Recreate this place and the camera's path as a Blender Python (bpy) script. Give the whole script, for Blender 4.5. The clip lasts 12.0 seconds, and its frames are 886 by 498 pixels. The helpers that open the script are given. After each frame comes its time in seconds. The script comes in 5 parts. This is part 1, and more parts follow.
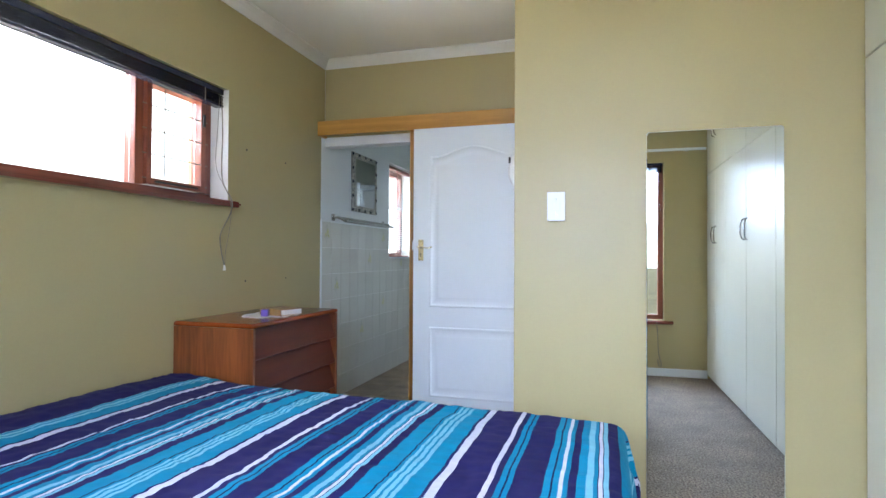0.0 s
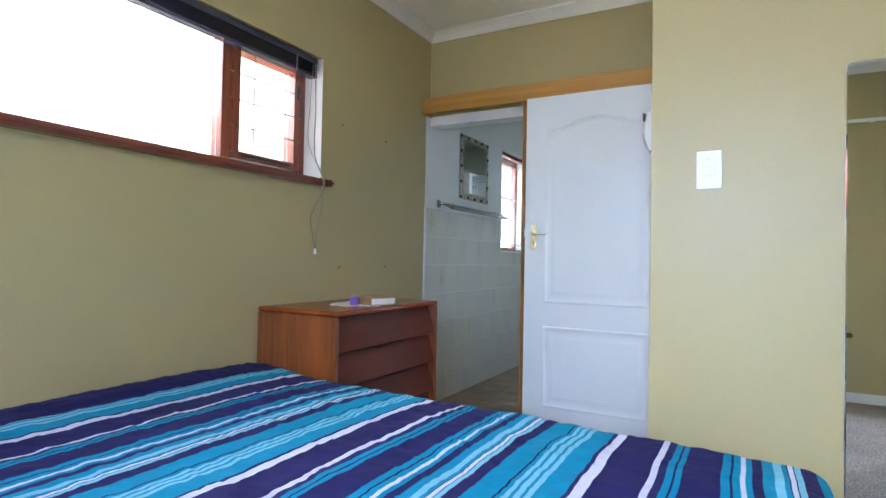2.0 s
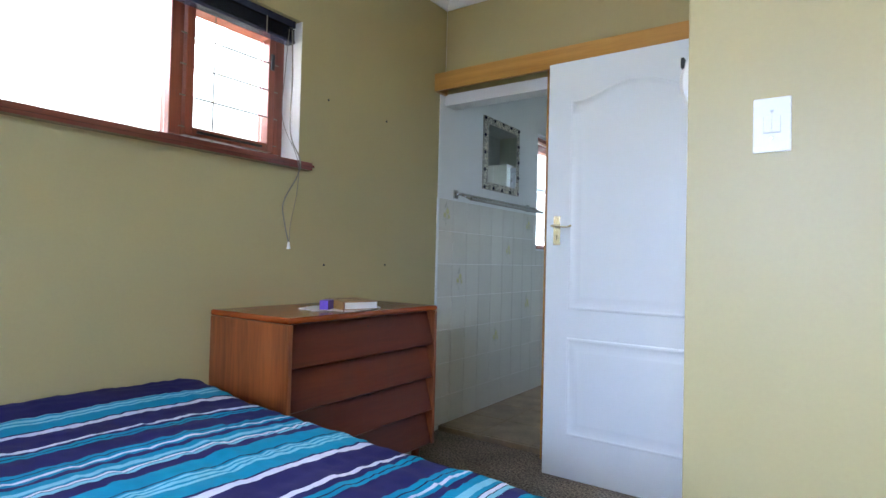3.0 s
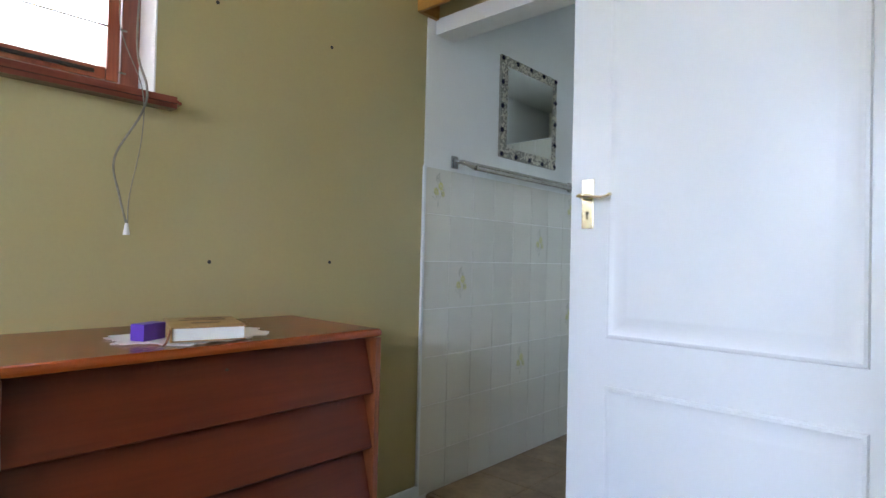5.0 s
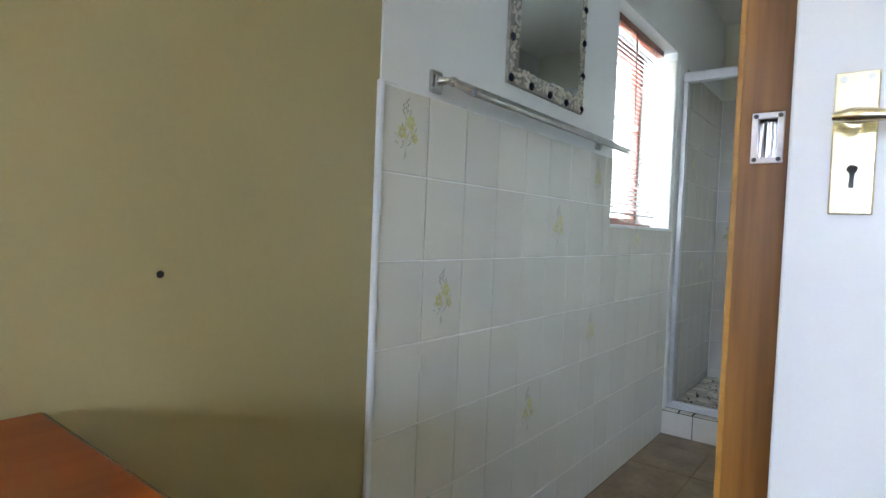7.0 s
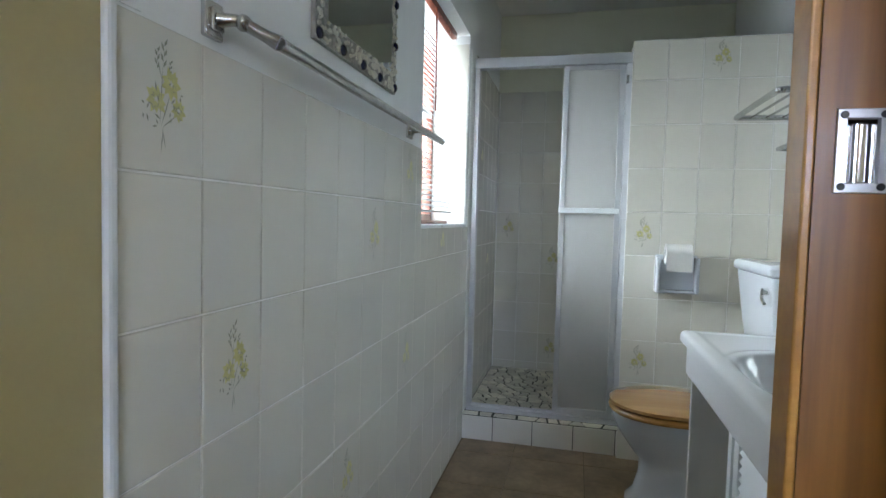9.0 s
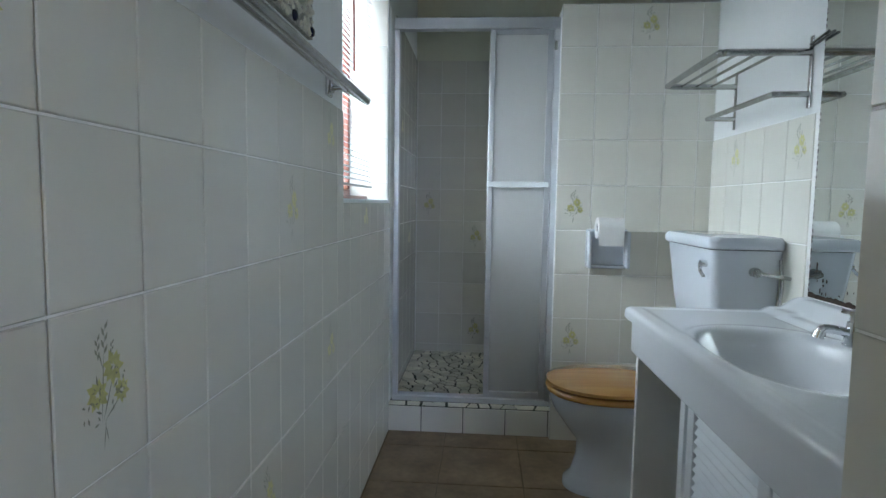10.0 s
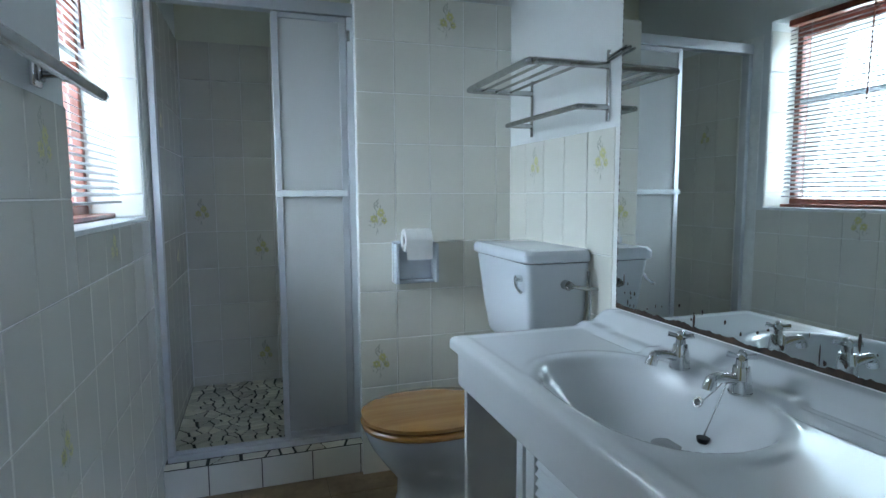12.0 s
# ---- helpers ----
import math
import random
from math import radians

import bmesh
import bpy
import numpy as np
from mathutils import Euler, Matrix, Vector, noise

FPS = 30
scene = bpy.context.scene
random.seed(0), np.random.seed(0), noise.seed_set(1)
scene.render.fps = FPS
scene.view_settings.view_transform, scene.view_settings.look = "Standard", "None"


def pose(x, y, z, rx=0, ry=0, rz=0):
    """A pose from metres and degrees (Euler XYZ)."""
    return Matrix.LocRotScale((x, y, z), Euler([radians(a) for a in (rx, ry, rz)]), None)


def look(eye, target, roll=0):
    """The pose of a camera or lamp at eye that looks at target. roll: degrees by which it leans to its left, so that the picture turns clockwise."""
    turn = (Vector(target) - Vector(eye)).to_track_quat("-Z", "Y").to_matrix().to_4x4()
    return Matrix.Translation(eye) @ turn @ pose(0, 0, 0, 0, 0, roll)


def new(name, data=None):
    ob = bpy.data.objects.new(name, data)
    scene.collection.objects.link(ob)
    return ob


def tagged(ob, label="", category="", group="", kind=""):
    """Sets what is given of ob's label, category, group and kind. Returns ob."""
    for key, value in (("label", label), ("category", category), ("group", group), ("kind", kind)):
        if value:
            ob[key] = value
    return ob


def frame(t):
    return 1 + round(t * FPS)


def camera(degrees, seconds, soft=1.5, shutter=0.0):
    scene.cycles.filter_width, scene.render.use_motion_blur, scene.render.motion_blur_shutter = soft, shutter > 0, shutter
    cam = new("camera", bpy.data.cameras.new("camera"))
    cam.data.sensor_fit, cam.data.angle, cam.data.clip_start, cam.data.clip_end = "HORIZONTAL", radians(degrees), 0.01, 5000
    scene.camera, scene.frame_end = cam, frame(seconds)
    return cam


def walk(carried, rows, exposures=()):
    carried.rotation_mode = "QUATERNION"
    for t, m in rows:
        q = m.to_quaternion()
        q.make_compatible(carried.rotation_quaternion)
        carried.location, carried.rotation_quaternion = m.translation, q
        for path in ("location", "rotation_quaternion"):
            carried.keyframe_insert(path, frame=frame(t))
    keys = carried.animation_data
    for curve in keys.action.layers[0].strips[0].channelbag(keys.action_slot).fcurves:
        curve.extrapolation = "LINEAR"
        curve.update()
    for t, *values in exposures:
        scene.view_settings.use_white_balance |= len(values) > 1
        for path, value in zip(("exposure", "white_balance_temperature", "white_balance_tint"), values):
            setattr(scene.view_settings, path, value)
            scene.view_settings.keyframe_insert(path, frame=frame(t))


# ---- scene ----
cam = camera(77.0, 12.0)
PATH = [
    (0, (0.023, 0.042, 1.125), (-0.538, 1.961, 1.153), 0.3),
    (0.5, (-0.005, 0.076, 1.105), (-0.621, 1.978, 1.133), 0.4),
    (1, (-0.045, 0.149, 1.078), (-0.742, 2.024, 1.105), 0.6),
    (1.5, (-0.08, 0.286, 1.052), (-0.903, 2.108, 1.088), 0.8),
    (2, (-0.076, 0.48, 1.03), (-1.033, 2.235, 1.068), 1.1),
    (2.5, (-0.069, 0.76, 1.03), (-1.136, 2.452, 1.07), 1.2),
    (3, (-0.069, 1.05, 1.012), (-1.217, 2.688, 1.053), 1.4),
    (3.5, (-0.08, 1.351, 1.012), (-1.281, 2.949, 1.052), 1.4),
    (3.7, (-0.109, 1.449, 1.004), (-1.328, 3.034, 1.048), 1.4),
    (5.3, (-0.519, 2.248, 1.001), (-1.882, 3.712, 1.029), 1.7),
    (5.5, (-0.621, 2.347, 0.98), (-1.988, 3.807, 0.998), 2.1),
    (6, (-0.822, 2.569, 0.987), (-2.18, 4.037, 0.928), 2.3),
    (6.5, (-0.989, 2.751, 1.047), (-2.316, 4.246, 0.983), 2.4),
    (6.7, (-1.044, 2.803, 1.054), (-2.343, 4.322, 0.992), 2.4),
    (8.3, (-1.385, 3.067, 1.146), (-2.118, 4.925, 1.044), 2.1),
    (8.5, (-1.389, 3.105, 1.139), (-2.056, 4.988, 1.047), 2.1),
    (9, (-1.462, 3.19, 1.141), (-1.926, 5.133, 1.036), 1.5),
    (9.5, (-1.527, 3.268, 1.122), (-1.814, 5.243, 0.986), 1.3),
    (10, (-1.567, 3.386, 1.11), (-1.707, 5.375, 0.947), 0.9),
    (10.5, (-1.574, 3.511, 1.115), (-1.552, 5.503, 0.939), 0.8),
    (11, (-1.595, 3.608, 1.138), (-1.347, 5.584, 0.947), 0.5),
    (11.5, (-1.61, 3.664, 1.173), (-1.14, 5.598, 0.976), 0.0),
    (12, (-1.612, 3.689, 1.198), (-0.993, 5.581, 1.001), -0.3),
]
EXPOSURES = [(0.0, 0.02, 6250, 8), (2.5, -0.02, 6150, 8), (3.7, 0.2, 6050, 8), (5.5, 0.3, 6650, 9), (6.5, 0.38, 6750, 9), (8.5, 0.3, 6850, 10), (9.5, -0.13, 6650, 8), (10.5, -0.22, 6250, 8), (12.0, -0.42, 5900, 5)]
walk(cam, [(t, look(eye, target, roll)) for t, eye, target, roll in PATH], EXPOSURES)

# ---- world, sun and window light ----
world = bpy.data.worlds.new("sky")
scene.world = world
world.use_nodes = True
wn = world.node_tree.nodes
sky = wn.new("ShaderNodeTexSky")
sky.sky_type, sky.sun_disc = "NISHITA", False
sky.sun_elevation, sky.sun_rotation = radians(55), radians(70)
wn["Background"].inputs["Strength"].default_value = 0.15
world.node_tree.links.new(sky.outputs[0], wn["Background"].inputs[0])

sun = new("sun", bpy.data.lights.new("sun", "SUN"))
sun.data.energy, sun.data.angle, sun.data.color = 3.0, radians(0.5), (1.0, 0.95, 0.87)
sun.matrix_world = look((60, 20, 90), (0, 2, 0))


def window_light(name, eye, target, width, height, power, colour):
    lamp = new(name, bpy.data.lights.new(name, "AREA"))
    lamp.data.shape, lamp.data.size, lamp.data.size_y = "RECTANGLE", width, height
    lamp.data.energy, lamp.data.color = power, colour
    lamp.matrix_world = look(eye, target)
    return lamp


# added area lamps for skylight at each window, plus upward fill for ground bounce
window_light("daylight_west", (-2.95, 1.45, 2.35), (-1.0, 1.45, 1.0), 3.0, 0.95, 115, (0.86, 0.87, 1.0))
window_light("ground_bounce_fill_west", (-3.30, 1.45, 0.55), (-1.2, 1.7, 2.5), 3.0, 1.0, 185, (1.0, 0.92, 0.80))
window_light("daylight_south", (-0.25, -2.05, 2.25), (-0.25, 0.9, 0.8), 2.5, 1.5, 330, (0.53, 0.66, 1.0))
window_light("ground_bounce_fill_south", (-0.25, -1.75, -0.05), (-0.25, 0.9, 2.3), 2.5, 1.2, 130, (1.0, 0.86, 0.54))
window_light("daylight_bathroom", (-2.34, 5.49, 1.56), (-1.0, 5.72, 1.90), 0.86, 0.95, 36, (0.74, 0.87, 1.0))

# ---- materials ----
def material(name, colour, rough=0.5, metal=0.0, vary=0.06, scale=6.0, grain=0.0, grain_scale=200.0, bump=0.0, spec=0.5, coat=0.0, per_piece=0.0):
    m = bpy.data.materials.new(name)
    m.use_nodes = True
    nt = m.node_tree
    b = nt.nodes["Principled BSDF"]
    b.inputs["Roughness"].default_value, b.inputs["Metallic"].default_value = rough, metal
    b.inputs["Specular IOR Level"].default_value, b.inputs["Coat Weight"].default_value = spec, coat
    co = nt.nodes.new("ShaderNodeTexCoord")
    big = nt.nodes.new("ShaderNodeTexNoise")
    big.inputs["Scale"].default_value, big.inputs["Detail"].default_value = scale, 5
    nt.links.new(co.outputs["Object"], big.inputs["Vector"])
    fine = nt.nodes.new("ShaderNodeTexNoise")
    fine.inputs["Scale"].default_value, fine.inputs["Detail"].default_value = grain_scale, 3
    nt.links.new(co.outputs["Object"], fine.inputs["Vector"])

    def ramp(source, amount):
        r = nt.nodes.new("ShaderNodeMapRange")
        r.inputs["From Min"].default_value, r.inputs["From Max"].default_value = 0.25, 0.75
        r.inputs["To Min"].default_value, r.inputs["To Max"].default_value = 1 - amount, 1 + amount
        nt.links.new(source, r.inputs["Value"])
        return r.outputs[0]

    def times(a, c):
        n = nt.nodes.new("ShaderNodeMath")
        n.operation = "MULTIPLY"
        nt.links.new(a, n.inputs[0]), nt.links.new(c, n.inputs[1])
        return n.outputs[0]

    value = times(ramp(big.outputs["Fac"], vary), ramp(fine.outputs["Fac"], grain))
    if per_piece:
        info = nt.nodes.new("ShaderNodeObjectInfo")
        r = nt.nodes.new("ShaderNodeMapRange")
        r.inputs["To Min"].default_value, r.inputs["To Max"].default_value = 1 - per_piece, 1 + per_piece
        nt.links.new(info.outputs["Random"], r.inputs["Value"])
        value = times(value, r.outputs[0])
    mix = nt.nodes.new("ShaderNodeVectorMath")
    mix.operation = "SCALE"
    mix.inputs[0].default_value = colour
    nt.links.new(value, mix.inputs["Scale"])
    nt.links.new(mix.outputs[0], b.inputs["Base Color"])
    if bump:
        bp = nt.nodes.new("ShaderNodeBump")
        bp.inputs["Strength"].default_value, bp.inputs["Distance"].default_value = bump, 0.003
        nt.links.new(fine.outputs["Fac"], bp.inputs["Height"])
        nt.links.new(bp.outputs[0], b.inputs["Normal"])
    return m


def wood(name, dark, light, rough=0.35, along="Z", scale=14.0, coat=0.0, stretch=0.07, spec=0.5):
    """Timber with grain along one axis."""
    m = bpy.data.materials.new(name)
    m.use_nodes = True
    nt = m.node_tree
    b = nt.nodes["Principled BSDF"]
    b.inputs["Roughness"].default_value, b.inputs["Coat Weight"].default_value = rough, coat
    b.inputs["Specular IOR Level"].default_value = spec
    co = nt.nodes.new("ShaderNodeTexCoord")
    mp = nt.nodes.new("ShaderNodeMapping")
    mp.inputs["Scale"].default_value = [stretch if a == along else 1.0 for a in "XYZ"]
    nt.links.new(co.outputs["Object"], mp.inputs["Vector"])
    n1 = nt.nodes.new("ShaderNodeTexNoise")
    n1.inputs["Scale"].default_value, n1.inputs["Detail"].default_value, n1.inputs["Distortion"].default_value = scale, 8, 0.8
    nt.links.new(mp.outputs[0], n1.inputs["Vector"])
    n2 = nt.nodes.new("ShaderNodeTexNoise")
    n2.inputs["Scale"].default_value, n2.inputs["Detail"].default_value = scale * 9, 4
    nt.links.new(mp.outputs[0], n2.inputs["Vector"])
    add = nt.nodes.new("ShaderNodeMath")
    add.operation = "MULTIPLY_ADD"
    add.inputs[1].default_value = 0.35
    nt.links.new(n2.outputs["Fac"], add.inputs[0]), nt.links.new(n1.outputs["Fac"], add.inputs[2])
    r = nt.nodes.new("ShaderNodeValToRGB")
    r.color_ramp.elements[0].position, r.color_ramp.elements[1].position = 0.5, 0.86
    r.color_ramp.elements[0].color, r.color_ramp.elements[1].color = (*dark, 1), (*light, 1)
    nt.links.new(add.outputs[0], r.inputs[0])
    nt.links.new(r.outputs[0], b.inputs["Base Color"])
    bp = nt.nodes.new("ShaderNodeBump")
    bp.inputs["Strength"].default_value, bp.inputs["Distance"].default_value = 0.15, 0.001
    nt.links.new(n2.outputs["Fac"], bp.inputs["Height"])
    nt.links.new(bp.outputs[0], b.inputs["Normal"])
    return m


def mirror_material(name, tint):
    m = bpy.data.materials.new(name)
    m.use_nodes = True
    b = m.node_tree.nodes["Principled BSDF"]
    b.inputs["Base Color"].default_value = (*tint, 1)
    b.inputs["Metallic"].default_value, b.inputs["Roughness"].default_value = 1.0, 0.015
    return m


def glass_material(name, rough=0.0, tint=(1, 1, 1)):
    m = bpy.data.materials.new(name)
    m.use_nodes = True
    nt = m.node_tree
    b = nt.nodes["Principled BSDF"]
    b.inputs["Base Color"].default_value = (*tint, 1)
    b.inputs["Roughness"].default_value, b.inputs["Transmission Weight"].default_value = rough, 1.0
    b.inputs["IOR"].default_value = 1.45
    return m


OLIVE = material("olive_wall_paint", (0.43, 0.362, 0.178), 0.40, vary=0.03, scale=1.5, grain=0.015, grain_scale=90, bump=0.05, spec=0.45)
BATH_PAINT = material("pale_bathroom_paint", (0.82, 0.84, 0.83), 0.5, vary=0.03, scale=2.0, grain=0.01, grain_scale=120, bump=0.08)
# green cast of the shower's weaker skylight is put into this paint
SHOWER_PAINT = material("shower_paint_green_cast", (0.80, 0.81, 0.68), 0.5, vary=0.04, scale=2.0, bump=0.06)
CEILING = material("white_ceiling_paint", (0.87, 0.87, 0.85), 0.6, vary=0.02, scale=1.5, bump=0.05, grain_scale=120)
WHITE = material("white_gloss_paint", (0.78, 0.815, 0.83), 0.28, vary=0.02, scale=3, bump=0.03, grain_scale=60)
CUPBOARD = material("pale_cream_cupboard", (0.60, 0.61, 0.52), 0.30, vary=0.02, scale=2)
WHITE_TRIM = material("white_plaster_trim", (0.76, 0.76, 0.74), 0.5, vary=0.04, scale=8)
CARPET = material("speckled_brown_grey_carpet", (0.235, 0.195, 0.155), 0.95, vary=0.22, scale=5, grain=0.95, grain_scale=95, bump=0.8, spec=0.1)
TILE = material("cream_glazed_tile", (0.75, 0.736, 0.665), 0.16, vary=0.03, scale=5, bump=0.02, grain_scale=18, per_piece=0.03)
GROUT = material("white_grout", (0.90, 0.90, 0.87), 0.8, vary=0.08, scale=20, grain=0.06)
FLOOR_TILE = material("brown_stone_floor_tile", (0.27, 0.19, 0.11), 0.35, vary=0.4, scale=7, grain=0.15, grain_scale=45, bump=0.05, per_piece=0.06)
FLOOR_GROUT = material("brown_floor_grout", (0.20, 0.145, 0.085), 0.8, vary=0.2)
MOSAIC = material("broken_cream_mosaic", (0.80, 0.78, 0.66), 0.22, vary=0.15, scale=9, per_piece=0.18)
MOSAIC_GROUT = material("dark_mosaic_grout", (0.035, 0.04, 0.028), 0.85, vary=0.3, scale=30)
STEM = material("green_print", (0.29, 0.30, 0.23), 0.3, vary=0.2, scale=90)
PETAL = material("yellow_print", (0.60, 0.58, 0.25), 0.3, vary=0.15, scale=90)
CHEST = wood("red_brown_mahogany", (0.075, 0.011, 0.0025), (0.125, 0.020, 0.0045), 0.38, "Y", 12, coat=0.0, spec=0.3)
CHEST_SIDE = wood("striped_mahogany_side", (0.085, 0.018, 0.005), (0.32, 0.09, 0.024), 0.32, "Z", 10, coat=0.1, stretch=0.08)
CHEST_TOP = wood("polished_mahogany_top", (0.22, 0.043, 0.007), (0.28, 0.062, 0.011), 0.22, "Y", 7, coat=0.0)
FRAME_WOOD = wood("red_stained_window_timber", (0.17, 0.04, 0.022), (0.32, 0.09, 0.05), 0.3, "Z", 18, coat=0.3)
SILL_WOOD = wood("red_stained_sill_timber", (0.13, 0.028, 0.02), (0.22, 0.06, 0.04), 0.25, "Y", 16, coat=0.4)
PELMET_WOOD = wood("honey_pine_pelmet", (0.40, 0.19, 0.035), (0.55, 0.28, 0.06), 0.35, "X", 14, coat=0.2)
DOOR_WOOD = wood("honey_brown_veneer", (0.14, 0.055, 0.008), (0.38, 0.165, 0.028), 0.36, "Z", 11, coat=0.05, stretch=0.05)
SEAT_WOOD = wood("varnished_oak_seat", (0.36, 0.175, 0.04), (0.48, 0.25, 0.07), 0.25, "X", 16, coat=0.5)
BLIND_DARK = material("navy_blind_slats", (0.022, 0.024, 0.045), 0.2, vary=0.1, scale=20)
SLAT = material("white_blind_slat", (0.46, 0.47, 0.48), 0.35, vary=0.02)
CHROME = material("chrome", (0.74, 0.75, 0.76), 0.12, 1.0, vary=0.05, scale=20)
DULL_STEEL = material("dull_steel", (0.46, 0.46, 0.45), 0.25, 1.0, vary=0.2, scale=30)
ALU = material("satin_aluminium", (0.66, 0.68, 0.71), 0.35, 0.85, vary=0.05, scale=15)
BRASS = material("worn_brass", (0.80, 0.72, 0.48), 0.25, 1.0, vary=0.15, scale=30)
PORCELAIN = material("white_porcelain", (0.66, 0.70, 0.75), 0.1, vary=0.01, scale=3)
RESIN = material("white_moulded_resin", (0.74, 0.76, 0.78), 0.14, vary=0.015, scale=4)
PLASTIC = material("white_plastic", (0.82, 0.82, 0.80), 0.3, vary=0.02)
BLACK = material("black_plastic", (0.012, 0.012, 0.014), 0.4, vary=0.1)
PAPER = material("white_paper", (0.80, 0.80, 0.78), 0.9, vary=0.03, scale=30, grain=0.03, bump=0.1)
CORD = material("grey_cord", (0.22, 0.20, 0.16), 0.8, vary=0.2, scale=60)
DARK_EDGE = material("decayed_mirror_edge", (0.045, 0.025, 0.015), 0.7, vary=0.6, scale=40)
BATH_MIRROR = mirror_material("bathroom_mirror_silvering", (0.80, 0.84, 0.83))
MIRROR = mirror_material("mirror_silvering", (0.86, 0.89, 0.87))
GLASS = glass_material("window_glass")
FROSTED = glass_material("frosted_shower_glass", 0.45, (0.83, 0.84, 0.83))
FROSTED.node_tree.nodes["Principled BSDF"].inputs["Transmission Weight"].default_value = 0.55


# ---- shaping helpers ----
def box(bm, x0, x1, y0, y1, z0, z1, bevel=0.0, segments=2):
    r = bmesh.ops.create_cube(bm, size=1.0)
    for v in r["verts"]:
        v.co = Vector(((x0 + x1) / 2 + v.co.x * (x1 - x0), (y0 + y1) / 2 + v.co.y * (y1 - y0), (z0 + z1) / 2 + v.co.z * (z1 - z0)))
    if bevel:
        edges = list({e for v in r["verts"] for e in v.link_edges})
        bmesh.ops.bevel(bm, geom=edges, offset=bevel, segments=segments, profile=0.5, affect="EDGES")
    return bm


def boxes(*rows, bevel=0.0):
    bm = bmesh.new()
    for r in rows:
        box(bm, *r, bevel=bevel)
    return bm


def rod(bm, a, b, radius, sides=12):
    a, b = Vector(a), Vector(b)
    m = Matrix.Translation((a + b) / 2) @ (b - a).to_track_quat("Z", "Y").to_matrix().to_4x4()
    bmesh.ops.create_cone(bm, cap_ends=True, segments=sides, radius1=radius, radius2=radius, depth=(b - a).length, matrix=m)
    return bm


def tube(bm, points, radius, sides=10):
    """A round bar bent along the points, with closed ends."""
    pts = [Vector(p) for p in points]
    rings = []
    side = None
    for i, p in enumerate(pts):
        d = (pts[min(i + 1, len(pts) - 1)] - pts[max(i - 1, 0)]).normalized()
        if side is None:
            side = d.orthogonal().normalized()
        side = (side - d * side.dot(d)).normalized()
        up = d.cross(side)
        rad = radius[i] if isinstance(radius, (list, tuple)) else radius
        rings.append([bm.verts.new(p + rad * (math.cos(k * math.tau / sides) * side + math.sin(k * math.tau / sides) * up)) for k in range(sides)])
    for r0, r1 in zip(rings, rings[1:]):
        for k in range(sides):
            bm.faces.new((r0[k], r0[(k + 1) % sides], r1[(k + 1) % sides], r1[k]))
    bm.faces.new(rings[0][::-1]), bm.faces.new(rings[-1])
    return bm


def smooth_line(points, steps=6):
    """Points along a Catmull-Rom curve."""
    p = [Vector(q) for q in points]
    p = [2 * p[0] - p[1]] + p + [2 * p[-1] - p[-2]]
    out = []
    for a, b, c, d in zip(p, p[1:], p[2:], p[3:]):
        for k in range(steps):
            t = k / steps
            out.append(0.5 * (2 * b + (c - a) * t + (2 * a - 5 * b + 4 * c - d) * t * t + (3 * b - a - 3 * c + d) * t ** 3))
    return out + [p[-2]]


def loft(bm, rings, cap_first=True, cap_last=True):
    """Closed rings of points joined into a skin."""
    vs = [[bm.verts.new(p) for p in ring] for ring in rings]
    n = len(vs[0])
    for a, b in zip(vs, vs[1:]):
        for k in range(n):
            bm.faces.new((a[k], a[(k + 1) % n], b[(k + 1) % n], b[k]))
    if cap_first:
        bm.faces.new(vs[0][::-1])
    if cap_last:
        bm.faces.new(vs[-1])
    bmesh.ops.recalc_face_normals(bm, faces=bm.faces[:])
    return bm


def mesh_of(name, bm, mat, smooth=False):
    me = bpy.data.meshes.new(name)
    bm.to_mesh(me)
    bm.free()
    for m in mat if isinstance(mat, (list, tuple)) else [mat]:
        me.materials.append(m)
    if smooth:
        for p in me.polygons:
            p.use_smooth = True
        me.set_sharp_from_angle(angle=radians(40))
    return me


def thing(name, label, category, at=(0, 0, 0), group=""):
    ob = new(name)
    ob.location = at
    ob.empty_display_size = 0.1
    return tagged(ob, label, category, group)


def part(name, bm, mat, parent, label="", smooth=False):
    ob = new(name, bm if isinstance(bm, bpy.types.Mesh) else mesh_of(name, bm, mat, smooth))
    ob.parent = parent
    if parent is not None and parent.type == "EMPTY":
        ob.matrix_parent_inverse = Matrix.Translation(-parent.location)
    if label:
        tagged(ob, label)
    return ob


def structure(name, bm, mat, label, category, smooth=False):
    return tagged(new(name, mesh_of(name, bm, mat, smooth)), label, category, "", "structure")


def single(name, bm, mat, label, category, smooth=False, group=""):
    return tagged(new(name, mesh_of(name, bm, mat, smooth)), label, category, group)

# ---- plan, in metres ----
WEST, SOUTH, DOORWALL, PIER, CUP = -2.0, -0.60, 3.79, 2.578, 0.99
BACK, EAST, SHOWER_BACK, SHOWER_E = 5.92, -0.572, 6.95, -1.232
CEIL, BATH_CEIL = 2.585, 2.50
WIN = (0.15, 2.68, 1.43, 2.05)
BWIN = (5.082, 5.905, 1.115, 2.04)
SWIN = (-1.10, 0.612, 0.53, 2.04)

# ---- floors, walls, ceilings ----
structure("floor_bedroom", boxes((-2.3, 2.0, -0.9, 3.80, -0.12, 0.0)), CARPET, "speckled grey-brown carpet on the bedroom floor", "carpet")
bath_floor = structure("floor_bathroom", boxes((-2.3, EAST + 0.2, 3.80, 6.2, -0.12, 0.024)), FLOOR_GROUT, "brown grouted bed of the bathroom floor tiles", "floor")

